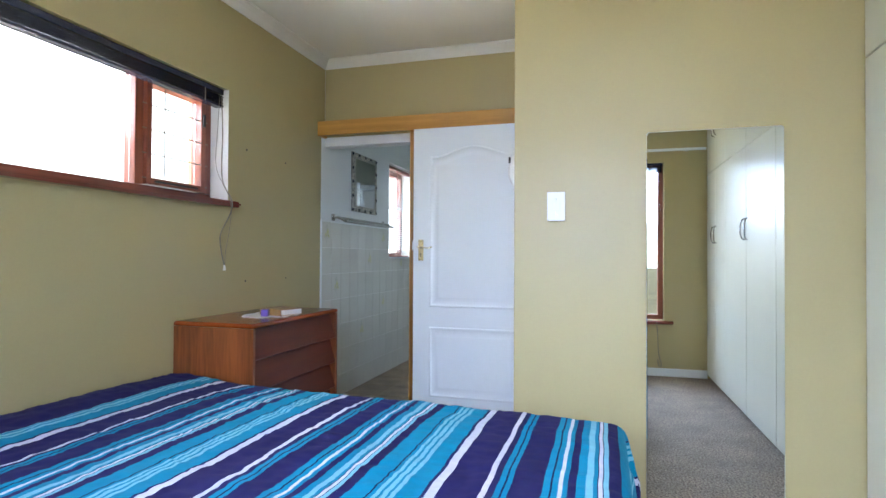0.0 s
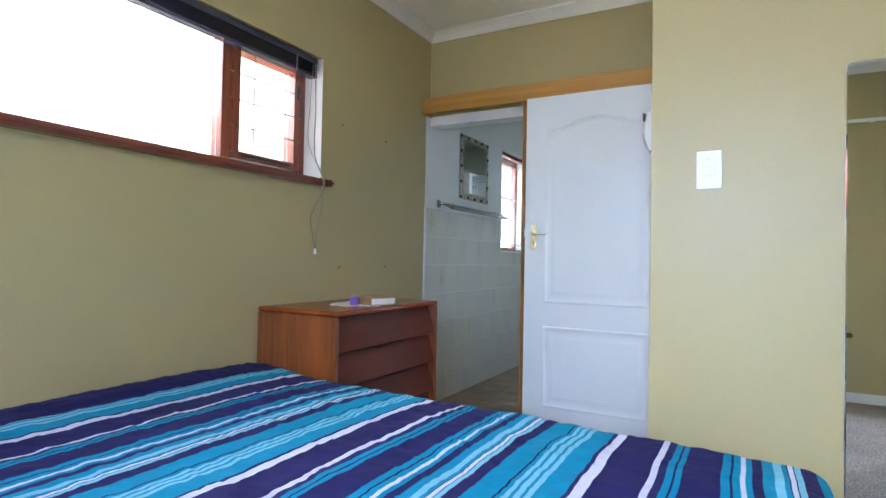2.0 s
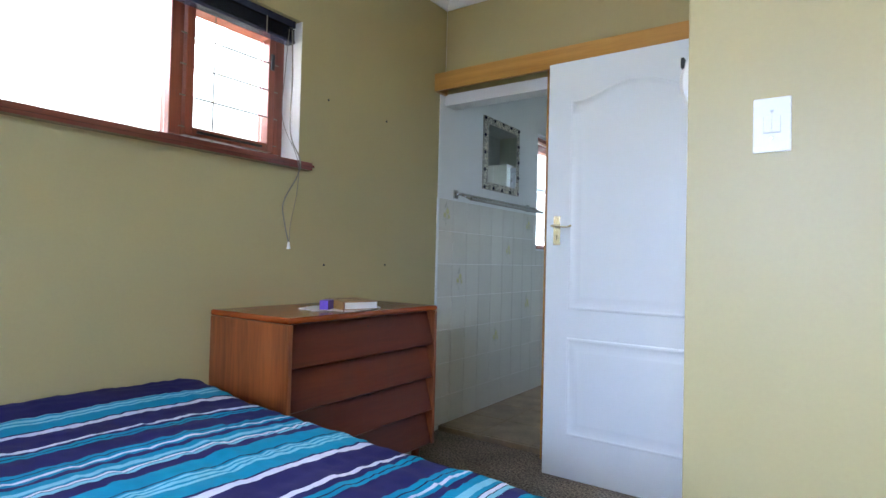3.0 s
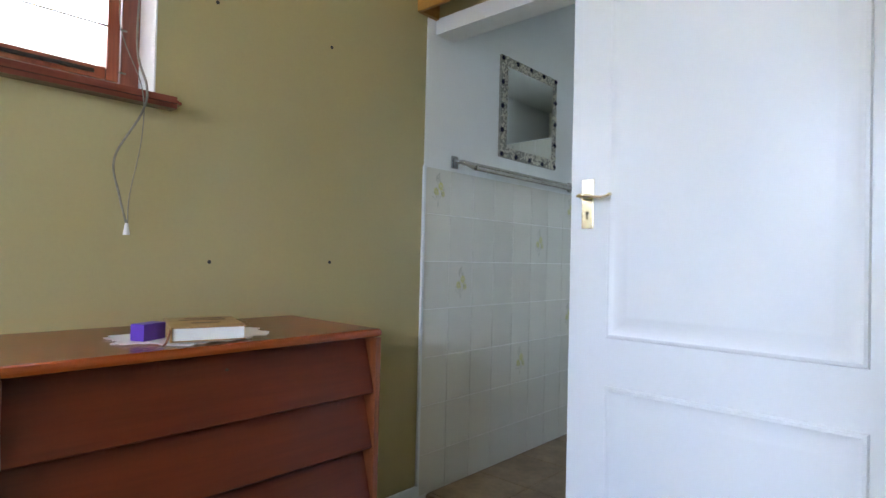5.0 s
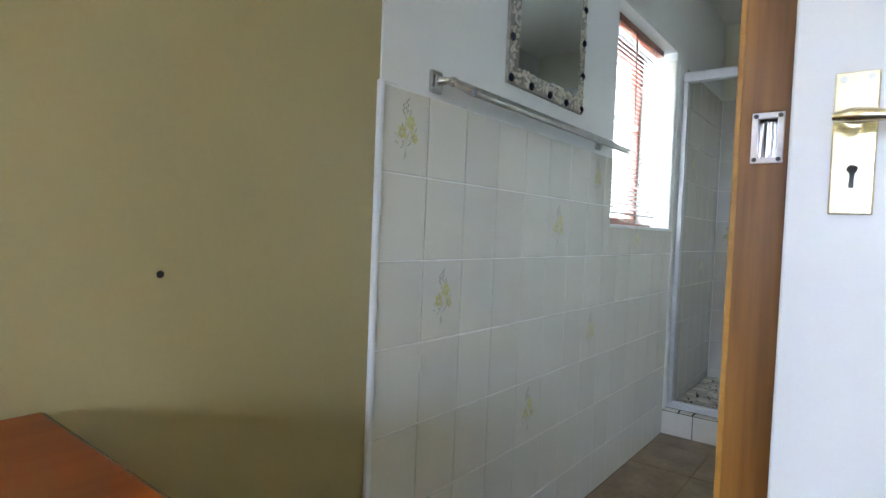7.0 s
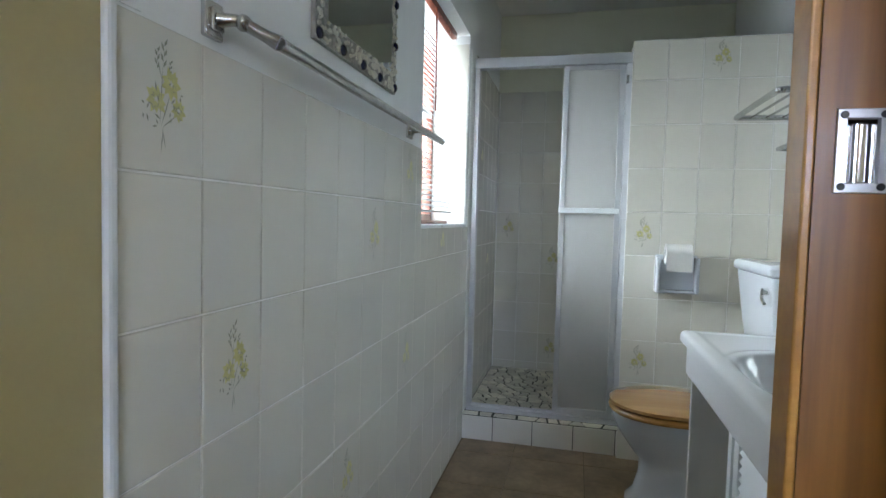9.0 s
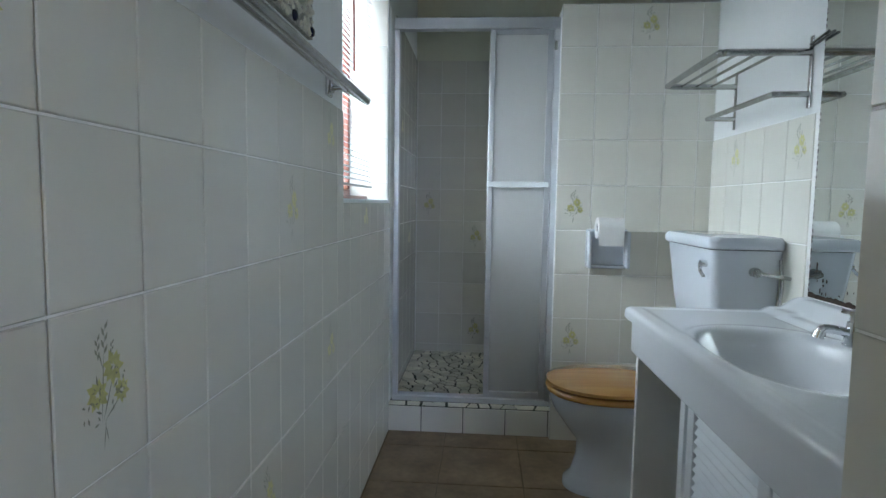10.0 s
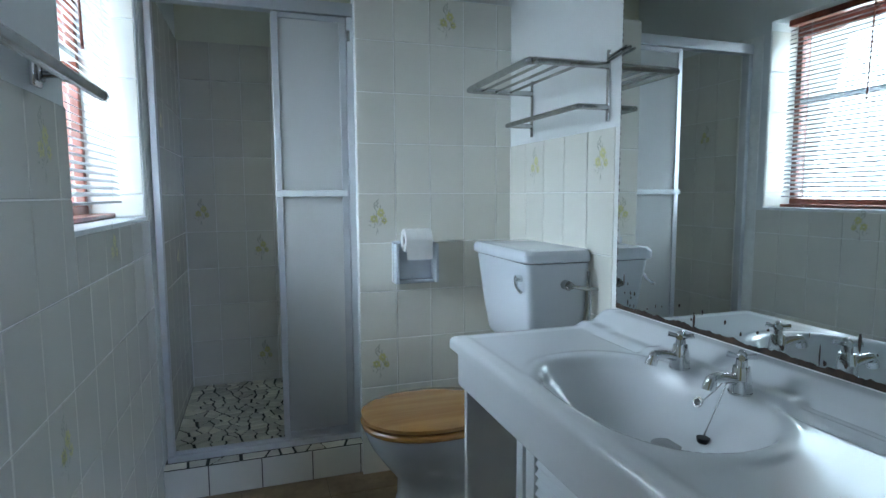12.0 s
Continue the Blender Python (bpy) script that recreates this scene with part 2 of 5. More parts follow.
w, e = -2.27, -2.0
y0, y1, z0, z1 = WIN
structure("wall_west_bedroom", boxes((w, e, -0.87, 3.735, 0, z0), (w, e, -0.87, 3.735, z1, 2.7), (w, e, -0.87, y0, z0, z1), (w, e, y1, 3.735, z0, z1), (w, e, 3.735, 3.790, 2.0, 2.7)), OLIVE,
          "olive painted bedroom wall under and around a high window", "wall")
y0, y1, z0, z1 = BWIN
wall_wb = structure("wall_west_bathroom", boxes((w, e, 3.737, 3.792, 0, 1.998), (w, e, 3.792, 7.1, 0, z0), (w, e, 3.792, 7.1, z1, 2.7), (w, e, 3.792, y0, z0, z1), (w, e, y1, 7.1, z0, z1)), BATH_PAINT,
                    "white painted bathroom wall above tiles", "wall")
x0, x1, z0, z1 = SWIN
structure("wall_south", boxes((-2.0, 2.0, -0.87, SOUTH, 0, z0), (-2.0, 2.0, -0.87, SOUTH, z1, 2.7), (-2.0, x0, -0.87, SOUTH, z0, z1), (x1, 2.0, -0.87, SOUTH, z0, z1)), OLIVE,
          "olive painted wall around a tall window", "wall")
structure("wall_pier", boxes((-0.38, 1.75, PIER, DOORWALL + 0.12, 0, 2.7), bevel=0.004), OLIVE, "olive painted projecting wall with a light switch", "wall")
structure("wall_east", boxes((1.75, 2.0, SOUTH, DOORWALL, 0, 2.7)), OLIVE, "olive wall behind the built-in cupboards", "wall")
OPEN_E = -1.219
wall_d = structure("wall_north_bedroom", boxes((OPEN_E, -0.382, DOORWALL, 3.90, 0, 2.7), (-1.998, OPEN_E, DOORWALL, 3.90, 1.955, 2.7)), OLIVE, "olive wall above the bathroom doorway", "wall")
structure("door_header", boxes((-1.996, OPEN_E - 0.002, DOORWALL - 0.004, 3.897, 1.945, 2.01)), WHITE_TRIM, "white painted header over the bathroom doorway", "trim")
wall_nb = structure("wall_south_bathroom", boxes((OPEN_E + 0.012, EAST + 0.2, 3.902, 3.92, 0, 2.7), (-1.998, OPEN_E + 0.012, 3.902, 3.92, 1.96, 2.7)), BATH_PAINT, "white bathroom side of the doorway wall", "wall")
wall_eb = structure("wall_east_bathroom", boxes((EAST, EAST + 0.22, 3.92, 7.1, 0, 2.7)), BATH_PAINT, "white painted bathroom wall above tiles", "wall")
wall_bb = structure("wall_north_bathroom", boxes((SHOWER_E, EAST, BACK, BACK + 0.12, 0, 1.985)), BATH_PAINT, "pale painted bathroom end wall", "wall")
wall_sn = structure("wall_shower_back", boxes((-2.0, EAST + 0.2, SHOWER_BACK, SHOWER_BACK + 0.15, 0, 2.7)), SHOWER_PAINT, "painted back wall of the shower, tinted for its greenish light", "wall")
wall_se = structure("wall_shower_side", boxes((SHOWER_E, SHOWER_E + 0.1, BACK + 0.12, SHOWER_BACK, 0, 1.985)), SHOWER_PAINT, "painted side wall of the shower, tinted for its greenish light", "wall")
structure("ceiling", boxes((-2.27, 2.0, -0.87, DOORWALL + 0.05, CEIL, CEIL + 0.12)), CEILING, "white painted plasterboard bedroom ceiling", "ceiling")
structure("ceiling_bathroom", boxes((-2.27, 0, DOORWALL + 0.05, 7.1, BATH_CEIL, BATH_CEIL + 0.12)), CEILING, "white painted bathroom ceiling", "ceiling")


def cornice(name, a, b, inward):
    """A coved plaster moulding along a wall, from a to b."""
    prof = [(0.0, -0.062), (0.008, -0.062), (0.012, -0.052), (0.030, -0.030), (0.052, -0.012), (0.060, -0.010), (0.062, 0.0), (0.0, 0.0)]
    bm = bmesh.new()
    inward = Vector(inward)
    rings = [[Vector((p[0], p[1], CEIL - 0.001)) + inward * q + Vector((0, 0, h)) for q, h in prof] for p in (a, b)]
    loft(bm, rings)
    structure(name, bm, WHITE_TRIM, "white coved plaster cornice under the ceiling", "cornice")


cornice("cornice_west", (WEST, SOUTH), (WEST, DOORWALL), (1, 0, 0))
cornice("cornice_north", (WEST, DOORWALL), (-0.38, DOORWALL), (0, -1, 0))
cornice("cornice_pier", (-0.38, PIER), (CUP, PIER), (0, -1, 0))
cornice("cornice_pier_side", (-0.38, DOORWALL), (-0.38, PIER), (-1, 0, 0))
cornice("cornice_south", (WEST, SOUTH), (CUP, SOUTH), (0, 1, 0))
for nm, r in (("baseboard_south", (-2.0, CUP, SOUTH, SOUTH + 0.014, 0, 0.075)), ("baseboard_west", (WEST, WEST + 0.014, SOUTH, 3.74, 0, 0.075)), ("baseboard_pier", (-0.38, CUP, PIER - 0.014, PIER, 0, 0.075))):
    structure(nm, boxes(r, bevel=0.004), WHITE, "white painted wooden skirting board", "baseboard")

# bright hazy sky beyond the windows
haze = bpy.data.materials.new("bright_hazy_sky")
haze.use_nodes = True
hb = haze.node_tree.nodes["Principled BSDF"]
hb.inputs["Base Color"].default_value = (0.8, 0.85, 0.9, 1)
hb.inputs["Emission Color"].default_value, hb.inputs["Emission Strength"].default_value = (0.93, 0.97, 1.0, 1), 2.2
structure("backdrop_west", boxes((-60.2, -60, -90, 600, -0.5, 90)), haze, "bright hazy white sky beyond the west windows", "backdrop")
structure("backdrop_south", boxes((-60, 60, -90.2, -90, -0.5, 60)), haze, "bright hazy white sky beyond the south window", "backdrop")

# ground outside
structure("ground", boxes((-400, 400, -400, 400, -0.6, -0.5)), material("dry_grass_ground", (0.16, 0.15, 0.08), 0.9, vary=0.3, scale=0.3, grain=0.3, grain_scale=20), "dry grass ground outside", "ground")
structure("roof", boxes((-2.27, 2.0, -0.87, 7.1, 2.72, 2.85)), WHITE_TRIM, "flat roof slab over the rooms", "roof")

# ---- bedroom: the bed ----
def stripe_material():
    """Printed stripes across the cover, by the distance from the wall."""
    m = bpy.data.materials.new("striped_blue_cotton")
    m.use_nodes = True
    nt = m.node_tree
    b = nt.nodes["Principled BSDF"]
    b.inputs["Roughness"].default_value, b.inputs["Specular IOR Level"].default_value = 0.8, 0.15
    co = nt.nodes.new("ShaderNodeUVMap")
    co.uv_map = "cloth"
    sp = nt.nodes.new("ShaderNodeSeparateXYZ")
    nt.links.new(co.outputs[0], sp.inputs[0])
    shift = nt.nodes.new("ShaderNodeMath")
    shift.operation = "MULTIPLY_ADD"
    shift.inputs[1].default_value, shift.inputs[2].default_value = 1 / 0.590, 0.362 / 0.590 + 5
    nt.links.new(sp.outputs[0], shift.inputs[0])
    fr = nt.nodes.new("ShaderNodeMath")
    fr.operation = "FRACT"
    nt.links.new(shift.outputs[0], fr.inputs[0])
    NAVY, CYAN, PALE, LINEN, INK = (0.016, 0.014, 0.086), (0.005, 0.205, 0.35), (0.18, 0.44, 0.58), (0.57, 0.57, 0.69), (0.006, 0.012, 0.06)
    bands = [(0.0, LINEN), (0.022, NAVY), (0.113, LINEN), (0.127, NAVY), (0.143, CYAN), (0.157, INK), (0.162, CYAN), (0.173, NAVY), (0.246, CYAN), (0.262, INK), (0.267, CYAN),
             (0.280, LINEN), (0.290, CYAN), (0.300, NAVY), (0.319, CYAN), (0.341, PALE), (0.356, CYAN), (0.365, INK), (0.368, LINEN), (0.377, INK), (0.380, PALE), (0.390, NAVY),
             (0.420, CYAN), (0.472, INK), (0.476, CYAN), (0.484, PALE), (0.494, CYAN), (0.501, PALE), (0.512, CYAN), (0.519, PALE), (0.531, CYAN), (0.580, NAVY)]
    r = nt.nodes.new("ShaderNodeValToRGB")
    r.color_ramp.interpolation = "CONSTANT"
    el = r.color_ramp.elements
    el[0].position, el[0].color = 0.0, (*bands[0][1], 1)
    el[1].position, el[1].color = bands[1][0] / 0.590, (*bands[1][1], 1)
    for at, colour in bands[2:]:
        s = el.new(at / 0.590)
        s.color = (*colour, 1)
    nt.links.new(fr.outputs[0], r.inputs[0])
    # plain navy next to the wall
    edge = nt.nodes.new("ShaderNodeMath")
    edge.operation = "LESS_THAN"
    edge.inputs[1].default_value = -1.64
    nt.links.new(sp.outputs[0], edge.inputs[0])
    mix = nt.nodes.new("ShaderNodeMix")
    mix.data_type = "RGBA"
    mix.inputs["B"].default_value = (*NAVY, 1)
    nt.links.new(edge.outputs[0], mix.inputs["Factor"])
    nt.links.new(r.outputs[0], mix.inputs["A"])
    nz = nt.nodes.new("ShaderNodeTexNoise")
    nz.inputs["Scale"].default_value, nz.inputs["Detail"].default_value = 60, 4
    rr = nt.nodes.new("ShaderNodeMapRange")
    rr.inputs["To Min"].default_value, rr.inputs["To Max"].default_value = 0.8, 1.2
    nt.links.new(nz.outputs["Fac"], rr.inputs["Value"])
    sc = nt.nodes.new("ShaderNodeVectorMath")
    sc.operation = "SCALE"
    nt.links.new(mix.outputs["Result"], sc.inputs[0])
    nt.links.new(rr.outputs[0], sc.inputs["Scale"])
    nt.links.new(sc.outputs[0], b.inputs["Base Color"])
    weave = nt.nodes.new("ShaderNodeTexNoise")
    weave.inputs["Scale"].default_value = 700
    bp = nt.nodes.new("ShaderNodeBump")
    bp.inputs["Strength"].default_value, bp.inputs["Distance"].default_value = 0.25, 0.001
    nt.links.new(weave.outputs["Fac"], bp.inputs["Height"])
    nt.links.new(bp.outputs[0], b.inputs["Normal"])
    return m


def bed():
    top = thing("bed", "double bed made up with a blue striped cotton cover", "bed", (-0.95, 1.28, 0))
    x0, x1, y0, y1, zt, drop, r = -1.975, 0.085, 0.52, 2.035, 0.60, 0.46, 0.055

    def bend(u, lo, hi, low_open):
        """Unwrapped cloth coordinate to place and fall over the edge."""
        arc = r * math.pi / 2
        if u > hi - r:
            d = u - (hi - r)
            if d < arc:
                return hi - r + r * math.sin(d / r), -r * (1 - math.cos(d / r))
            return hi + 0.015 * math.sin((d - arc) * 9), -r - (d - arc)
        if low_open and u < lo + r:
            d = lo + r - u
            if d < arc:
                return lo + r - r * math.sin(d / r), -r * (1 - math.cos(d / r))
            return lo, -r - (d - arc)
        return u, 0.0

    bm = bmesh.new()
    uv = bm.loops.layers.uv.new("cloth")
    nx, ny = 230, 190
    ext = drop
    grid, flat = [], {}
    for i in range(nx + 1):
        row = []
        u = x0 + (x1 + ext - x0) * i / nx
        for j in range(ny + 1):
            v = y0 - ext + (y1 - y0 + 2 * ext) * j / ny
            px, zx = bend(u, x0, x1, False)
            py, zy = bend(v, y0, y1, True)
            fall = min(-zx, drop) if zy == 0 else (min(-zy, drop) if zx == 0 else min(math.hypot(zx, zy), drop))
            # folds run with the stripes, shallow on top and looser near the edges
            p = Vector((u * 7, v * 2.2, 0))
            wrinkle = 0.005 * noise.noise(p) + 0.0035 * noise.noise(Vector((u * 22, v * 9, 3))) + 0.004 * noise.noise(Vector((u * 6 + v * 16, v * 24, 7))) + 0.003 * noise.noise(Vector((u * 30 + v * 20, v * 60, 9)))
            loose = 1.0 + 0.5 * max(0, v - 1.5)
            skew = (0.10 - 0.14 * (min(u, x1) + 1.9) / 1.9) * min(1, max(0, (v - 1.2) / 0.8))
            hump = 0.018 * math.exp(-((u + 1.72) / 0.14) ** 2) - 0.03 * max(0.0, (-1.80 - u) / 0.17)
            soft = -0.012 * max(0, v - 1.75) / 0.25
            z = zt + hump + soft - fall + wrinkle * loose
            side = 0.02 * noise.noise(Vector((u * 6, v * 6, 11))) if fall > 0.09 else 0
            if zx < 0 and zy < 0:
                px += 0.03 * min(1, fall / 0.2)
            vert = bm.verts.new((px + side, py + skew + side + 0.006 * noise.noise(Vector((u * 10, v * 10, 20))), max(z, 0.03)))
            flat[vert] = (u + 0.006 * noise.noise(Vector((u * 3, v * 7, 5))), v)
            row.append(vert)
        grid.append(row)
    for i in range(nx):
        for j in range(ny):
            f = bm.faces.new((grid[i][j], grid[i + 1][j], grid[i + 1][j + 1], grid[i][j + 1]))
            for loop in f.loops:
                loop[uv].uv = flat[loop.vert]
    part("cover", bm, stripe_material(), top, "cotton cover in navy, turquoise and white stripes", True)
    bm = boxes((x0 + 0.01, x1 - 0.09, y0 + 0.09, y1 - 0.09, 0.30, zt - 0.055), bevel=0.05)
    part("mattress", bm, PAPER, top, "white mattress under the cover", True)
    part("bed_base", boxes((x0 + 0.02, x1 - 0.1, y0 + 0.1, y1 - 0.1, 0.09, 0.30), bevel=0.01), BLIND_DARK, top)
    for x in (x0 + 0.1, x1 - 0.2):
        for y in (y0 + 0.2, y1 - 0.2):
            part("leg", rod(bmesh.new(), (x, y, 0), (x, y, 0.09), 0.025), BLACK, top)


bed()


# ---- bedroom: chest of drawers and what lies on it ----
def chest_of_drawers():
    x0, x1, y0, y1, z0, z1 = -1.99, -1.543, 2.275, 3.12, 0.185, 0.807
    top = thing("chest_of_drawers", "glossy mahogany chest with four sloping louvre-like drawers", "chest of drawers", ((x0 + x1) / 2, (y0 + y1) / 2, 0))
    bm = boxes((x0, x1 + 0.002, y0 - 0.004, y1 + 0.004, z1 - 0.022, z1), bevel=0.009, )
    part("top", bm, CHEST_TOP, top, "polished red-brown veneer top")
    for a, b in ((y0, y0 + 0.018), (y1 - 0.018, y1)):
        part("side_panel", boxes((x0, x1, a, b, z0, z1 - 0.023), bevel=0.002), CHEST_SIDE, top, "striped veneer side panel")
    part("back_panel", boxes((x0, x0 + 0.008, y0 + 0.019, y1 - 0.019, z0, z1 - 0.023)), CHEST, top)
    part("bottom_panel", boxes((x0 + 0.009, x1 - 0.02, y0 + 0.019, y1 - 0.019, z0, z0 + 0.018)), CHEST, top)
    h = (z1 - 0.026 - z0 - 0.004) / 4
    for k in range(4):
        a = z1 - 0.026 - (k + 1) * h
        bm = bmesh.new()
        prof = [(x1 - 0.060, a + h - 0.003), (x1 - 0.045, a + h - 0.003), (x1 - 0.003, a + 0.004), (x1 - 0.006, a), (x1 - 0.024, a + 0.002)]
        loft(bm, [[(x, y, z) for x, z in prof] for y in (y0 + 0.021, y1 - 0.021)])
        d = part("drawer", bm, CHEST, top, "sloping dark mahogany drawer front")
        part("drawer_box", boxes((x0 + 0.02, x1 - 0.062, y0 + 0.03, y1 - 0.03, a + 0.015, a + h - 0.015)), CHEST_SIDE, d)
        if k == 0:
            bm = bmesh.new()
            rod(bm, (x1 - 0.05, 2.697, a + h - 0.035), (x1 - 0.034, 2.697, a + h - 0.038), 0.0042, 16)
            part("lock", bm, DARK_EDGE, d, "small dark keyhole lock", True)
    for x in (x0 + 0.05, x1 - 0.06):
        for y in (y0 + 0.06, y1 - 0.06):
            bm = bmesh.new()
            bmesh.ops.create_cone(bm, cap_ends=True, segments=14, radius1=0.014, radius2=0.022, depth=z0, matrix=Matrix.Translation((x, y, z0 / 2)))
            part("leg", bm, CHEST, top, "tapered dark wooden leg", True)
    return z1


CT = chest_of_drawers()


def doily():
    bm = bmesh.new()
    n = 72
    c = Vector((-1.705, 2.675, CT + 0.0022))
    rim = []
    for k in range(n):
        a = k * math.tau / n
        s = 0.118 + 0.026 * abs(math.sin(4 * a + 0.4)) + 0.009 * abs(math.sin(12 * a)) + 0.005 * math.sin(31 * a)
        rim.append(c + Vector((0.95 * s * math.cos(a), 1.22 * s * math.sin(a), 0.0014 * math.sin(5 * a) + 0.0014)))
    low = [p - Vector((0, 0, 0.002)) for p in rim]
    mid = [c + (p - c) * 0.55 for p in rim]
    loft(bm, [low, rim, mid], True, True)
    single("doily", bm, PAPER, "white lace doily with a scalloped edge on the chest", "doily", True)


doily()


def book():
    top = thing("book", "closed thick book with a tan and brown cover", "book", (-1.65, 2.676, CT))
    m = Matrix.Translation((-1.650, 2.676, CT + 0.0055)) @ Matrix.Rotation(radians(-16), 4, "Z")
    cover = wood("tan_book_cover", (0.17, 0.075, 0.02), (0.42, 0.26, 0.09), 0.4, "Y", 9)

    w, d, h = 0.072, 0.080, 0.029

    def shaped(bm):
        # the well-thumbed book swells a little towards its far edge
        for v in bm.verts:
            v.co.z *= 1 + 0.12 * (d - v.co.x) / (2 * d)
        bmesh.ops.transform(bm, matrix=m, verts=bm.verts[:])
        return bm
    part("front_cover", shaped(boxes((-d, d, -w - 0.002, w + 0.003, h, h + 0.003), bevel=0.001)), cover, top, "tan and brown printed cover")
    part("back_cover", shaped(boxes((-d, d, -w - 0.002, w + 0.003, 0, 0.003), bevel=0.001)), cover, top)
    part("spine", shaped(boxes((-d, d, -w - 0.006, -w - 0.002, 0, h + 0.003), bevel=0.0015)), cover, top)
    pages = part("page_block", shaped(boxes((-d + 0.004, d - 0.004, -w, w, 0.003, h))), PAPER, top, "white page edges")
    # worn lettering on the cover, too small to read
    bm = bmesh.new()
    for x, a, b in ((-0.055, -0.035, 0.045), (-0.030, -0.050, 0.050), (0.02, -0.03, 0.03)):
        box(bm, x - 0.006, x + 0.006, a, b, h + 0.0031, h + 0.0036)
    part("title_lines", shaped(bm), material("brown_print", (0.10, 0.045, 0.02), 0.4), top, "brown printed lines on the cover")
    bm = bmesh.new()
    tube(bm, smooth_line([m @ Vector((d - 0.01, -w - 0.004, 0.030)), m @ Vector((d + 0.006, -w - 0.008, 0.02)), m @ Vector((d + 0.014, -w - 0.014, 0.004)), m @ Vector((d + 0.024, -w - 0.02, -0.001))]), 0.0022, 6)
    part("bookmark", bm, material("brown_ribbon", (0.17, 0.06, 0.03), 0.7), top, "thin brown bookmark ribbon", True)


book()
card = boxes((-0.0175, 0.0175, -0.031, 0.031, 0, 0.036), bevel=0.0015)
bmesh.ops.transform(card, matrix=Matrix.Translation((-1.675, 2.565, CT + 0.0055)) @ Matrix.Rotation(radians(27), 4, "Z"), verts=card.verts[:])
single("small_box", card, material("violet_card", (0.115, 0.045, 0.42), 0.35, vary=0.08, scale=40), "small violet cardboard box on the doily", "box")


# ---- bedroom: the white door, sliding door and pelmet ----
def outline_panel(bm, outline, y, heights):
    """A moulded panel: rings set in from the outline, each at its height out of the leaf."""
    n = len(outline)
    c = sum((Vector(p) for p in outline), Vector((0, 0))) / n
    rings = []
    for inset, up in heights:
        ring = []
        for k in range(n):
            a, p, b = Vector(outline[k - 1]), Vector(outline[k]), Vector(outline[(k + 1) % n])
            d0, d1 = (p - a).normalized(), (b - p).normalized()
            n0, n1 = Vector((-d0.y, d0.x)), Vector((-d1.y, d1.x))
            q = p + (n0 + n1) * (inset / max(0.3, 1 + n0.dot(n1)))
            ring.append((q.x, y - up, q.y))
        rings.append(ring)
    return loft(bm, rings, False, True)


def white_door():
    x0, x1, y0, y1, z1 = -1.207, -0.395, 3.542, 3.580, 1.975
    top = thing("panelled_door", "open white panelled door with an arched upper panel", "door", ((x0 + x1) / 2, y1, 0.0))
    leaf = part("leaf", boxes((x0, x1, y0, y1, 0.006, z1), bevel=0.003), WHITE, top)
    rings = [(0.0, 0.0), (0.004, 0.007), (0.011, 0.0085), (0.020, 0.0030), (0.028, 0.0008), (0.042, 0.0010), (0.058, 0.0062), (0.066, 0.0068)]
    px0, px1 = x0 + 0.115, x1 - 0.115
    arch = []
    for k in range(41):
        s = k / 40
        x = px1 + (px0 - px1) * s
        b = 0.5 - 0.5 * math.cos(math.tau * min(1, max(0, (s - 0.08) / 0.84)))
        arch.append((x, 1.785 + 0.062 * b ** 0.8))
    up = [(px0, 0.795), (px1, 0.795)] + arch
    part("upper_panel", outline_panel(bmesh.new(), up, y0, rings), WHITE, top, "arched moulded upper panel", True)
    low = [(px0, 0.207), (px1, 0.207), (px1, 0.664), (px0, 0.664)]
    part("lower_panel", outline_panel(bmesh.new(), low, y0, rings), WHITE, top, "rectangular moulded lower panel", True)
    hx = -1.152
    plate = part("handle_plate", boxes((hx - 0.018, hx + 0.018, y0 - 0.0045, y0 - 0.0002, 1.098, 1.237), bevel=0.0015), BRASS, top, "worn brass plate")
    bm = bmesh.new()
    rod(bm, (hx, y0 - 0.002, 1.185), (hx, y0 - 0.036, 1.185), 0.008, 16)
    line = smooth_line([(hx - 0.016, y0 - 0.036, 1.188), (hx, y0 - 0.039, 1.188), (hx + 0.025, y0 - 0.040, 1.186), (hx + 0.050, y0 - 0.040, 1.182), (hx + 0.068, y0 - 0.039, 1.182), (hx + 0.080, y0 - 0.038, 1.187), (hx + 0.086, y0 - 0.038, 1.189)])
    tube(bm, line, [0.0038 + 0.0035 * math.exp(-((k - 7) / 5) ** 2) + 0.0018 * math.exp(-((k - 32) / 4) ** 2) for k in range(len(line))], 12)
    part("lever", bm, BRASS, plate, "curved brass lever handle", True)
    bm = bmesh.new()
    rod(bm, (hx, y0 - 0.004, 1.142), (hx, y0 - 0.0052, 1.142), 0.0045, 14)
    box(bm, hx - 0.0022, hx + 0.0022, y0 - 0.0052, y0 - 0.004, 1.124, 1.141)
    part("keyhole", bm, BLACK, plate, "dark keyhole")
    for sx in (-0.011, 0.011):
        for sz in (1.105, 1.230):
            part("screw", rod(bmesh.new(), (hx + sx, y0 - 0.004, sz), (hx + sx, y0 - 0.0056, sz), 0.0034, 12), DULL_STEEL, plate)
    for z in (0.25, 1.70):
        part("hinge", rod(bmesh.new(), (x1 + 0.006, y1 - 0.006, z - 0.05), (x1 + 0.006, y1 - 0.006, z + 0.05), 0.006, 10), DULL_STEEL, top, "steel butt hinge")


white_door()


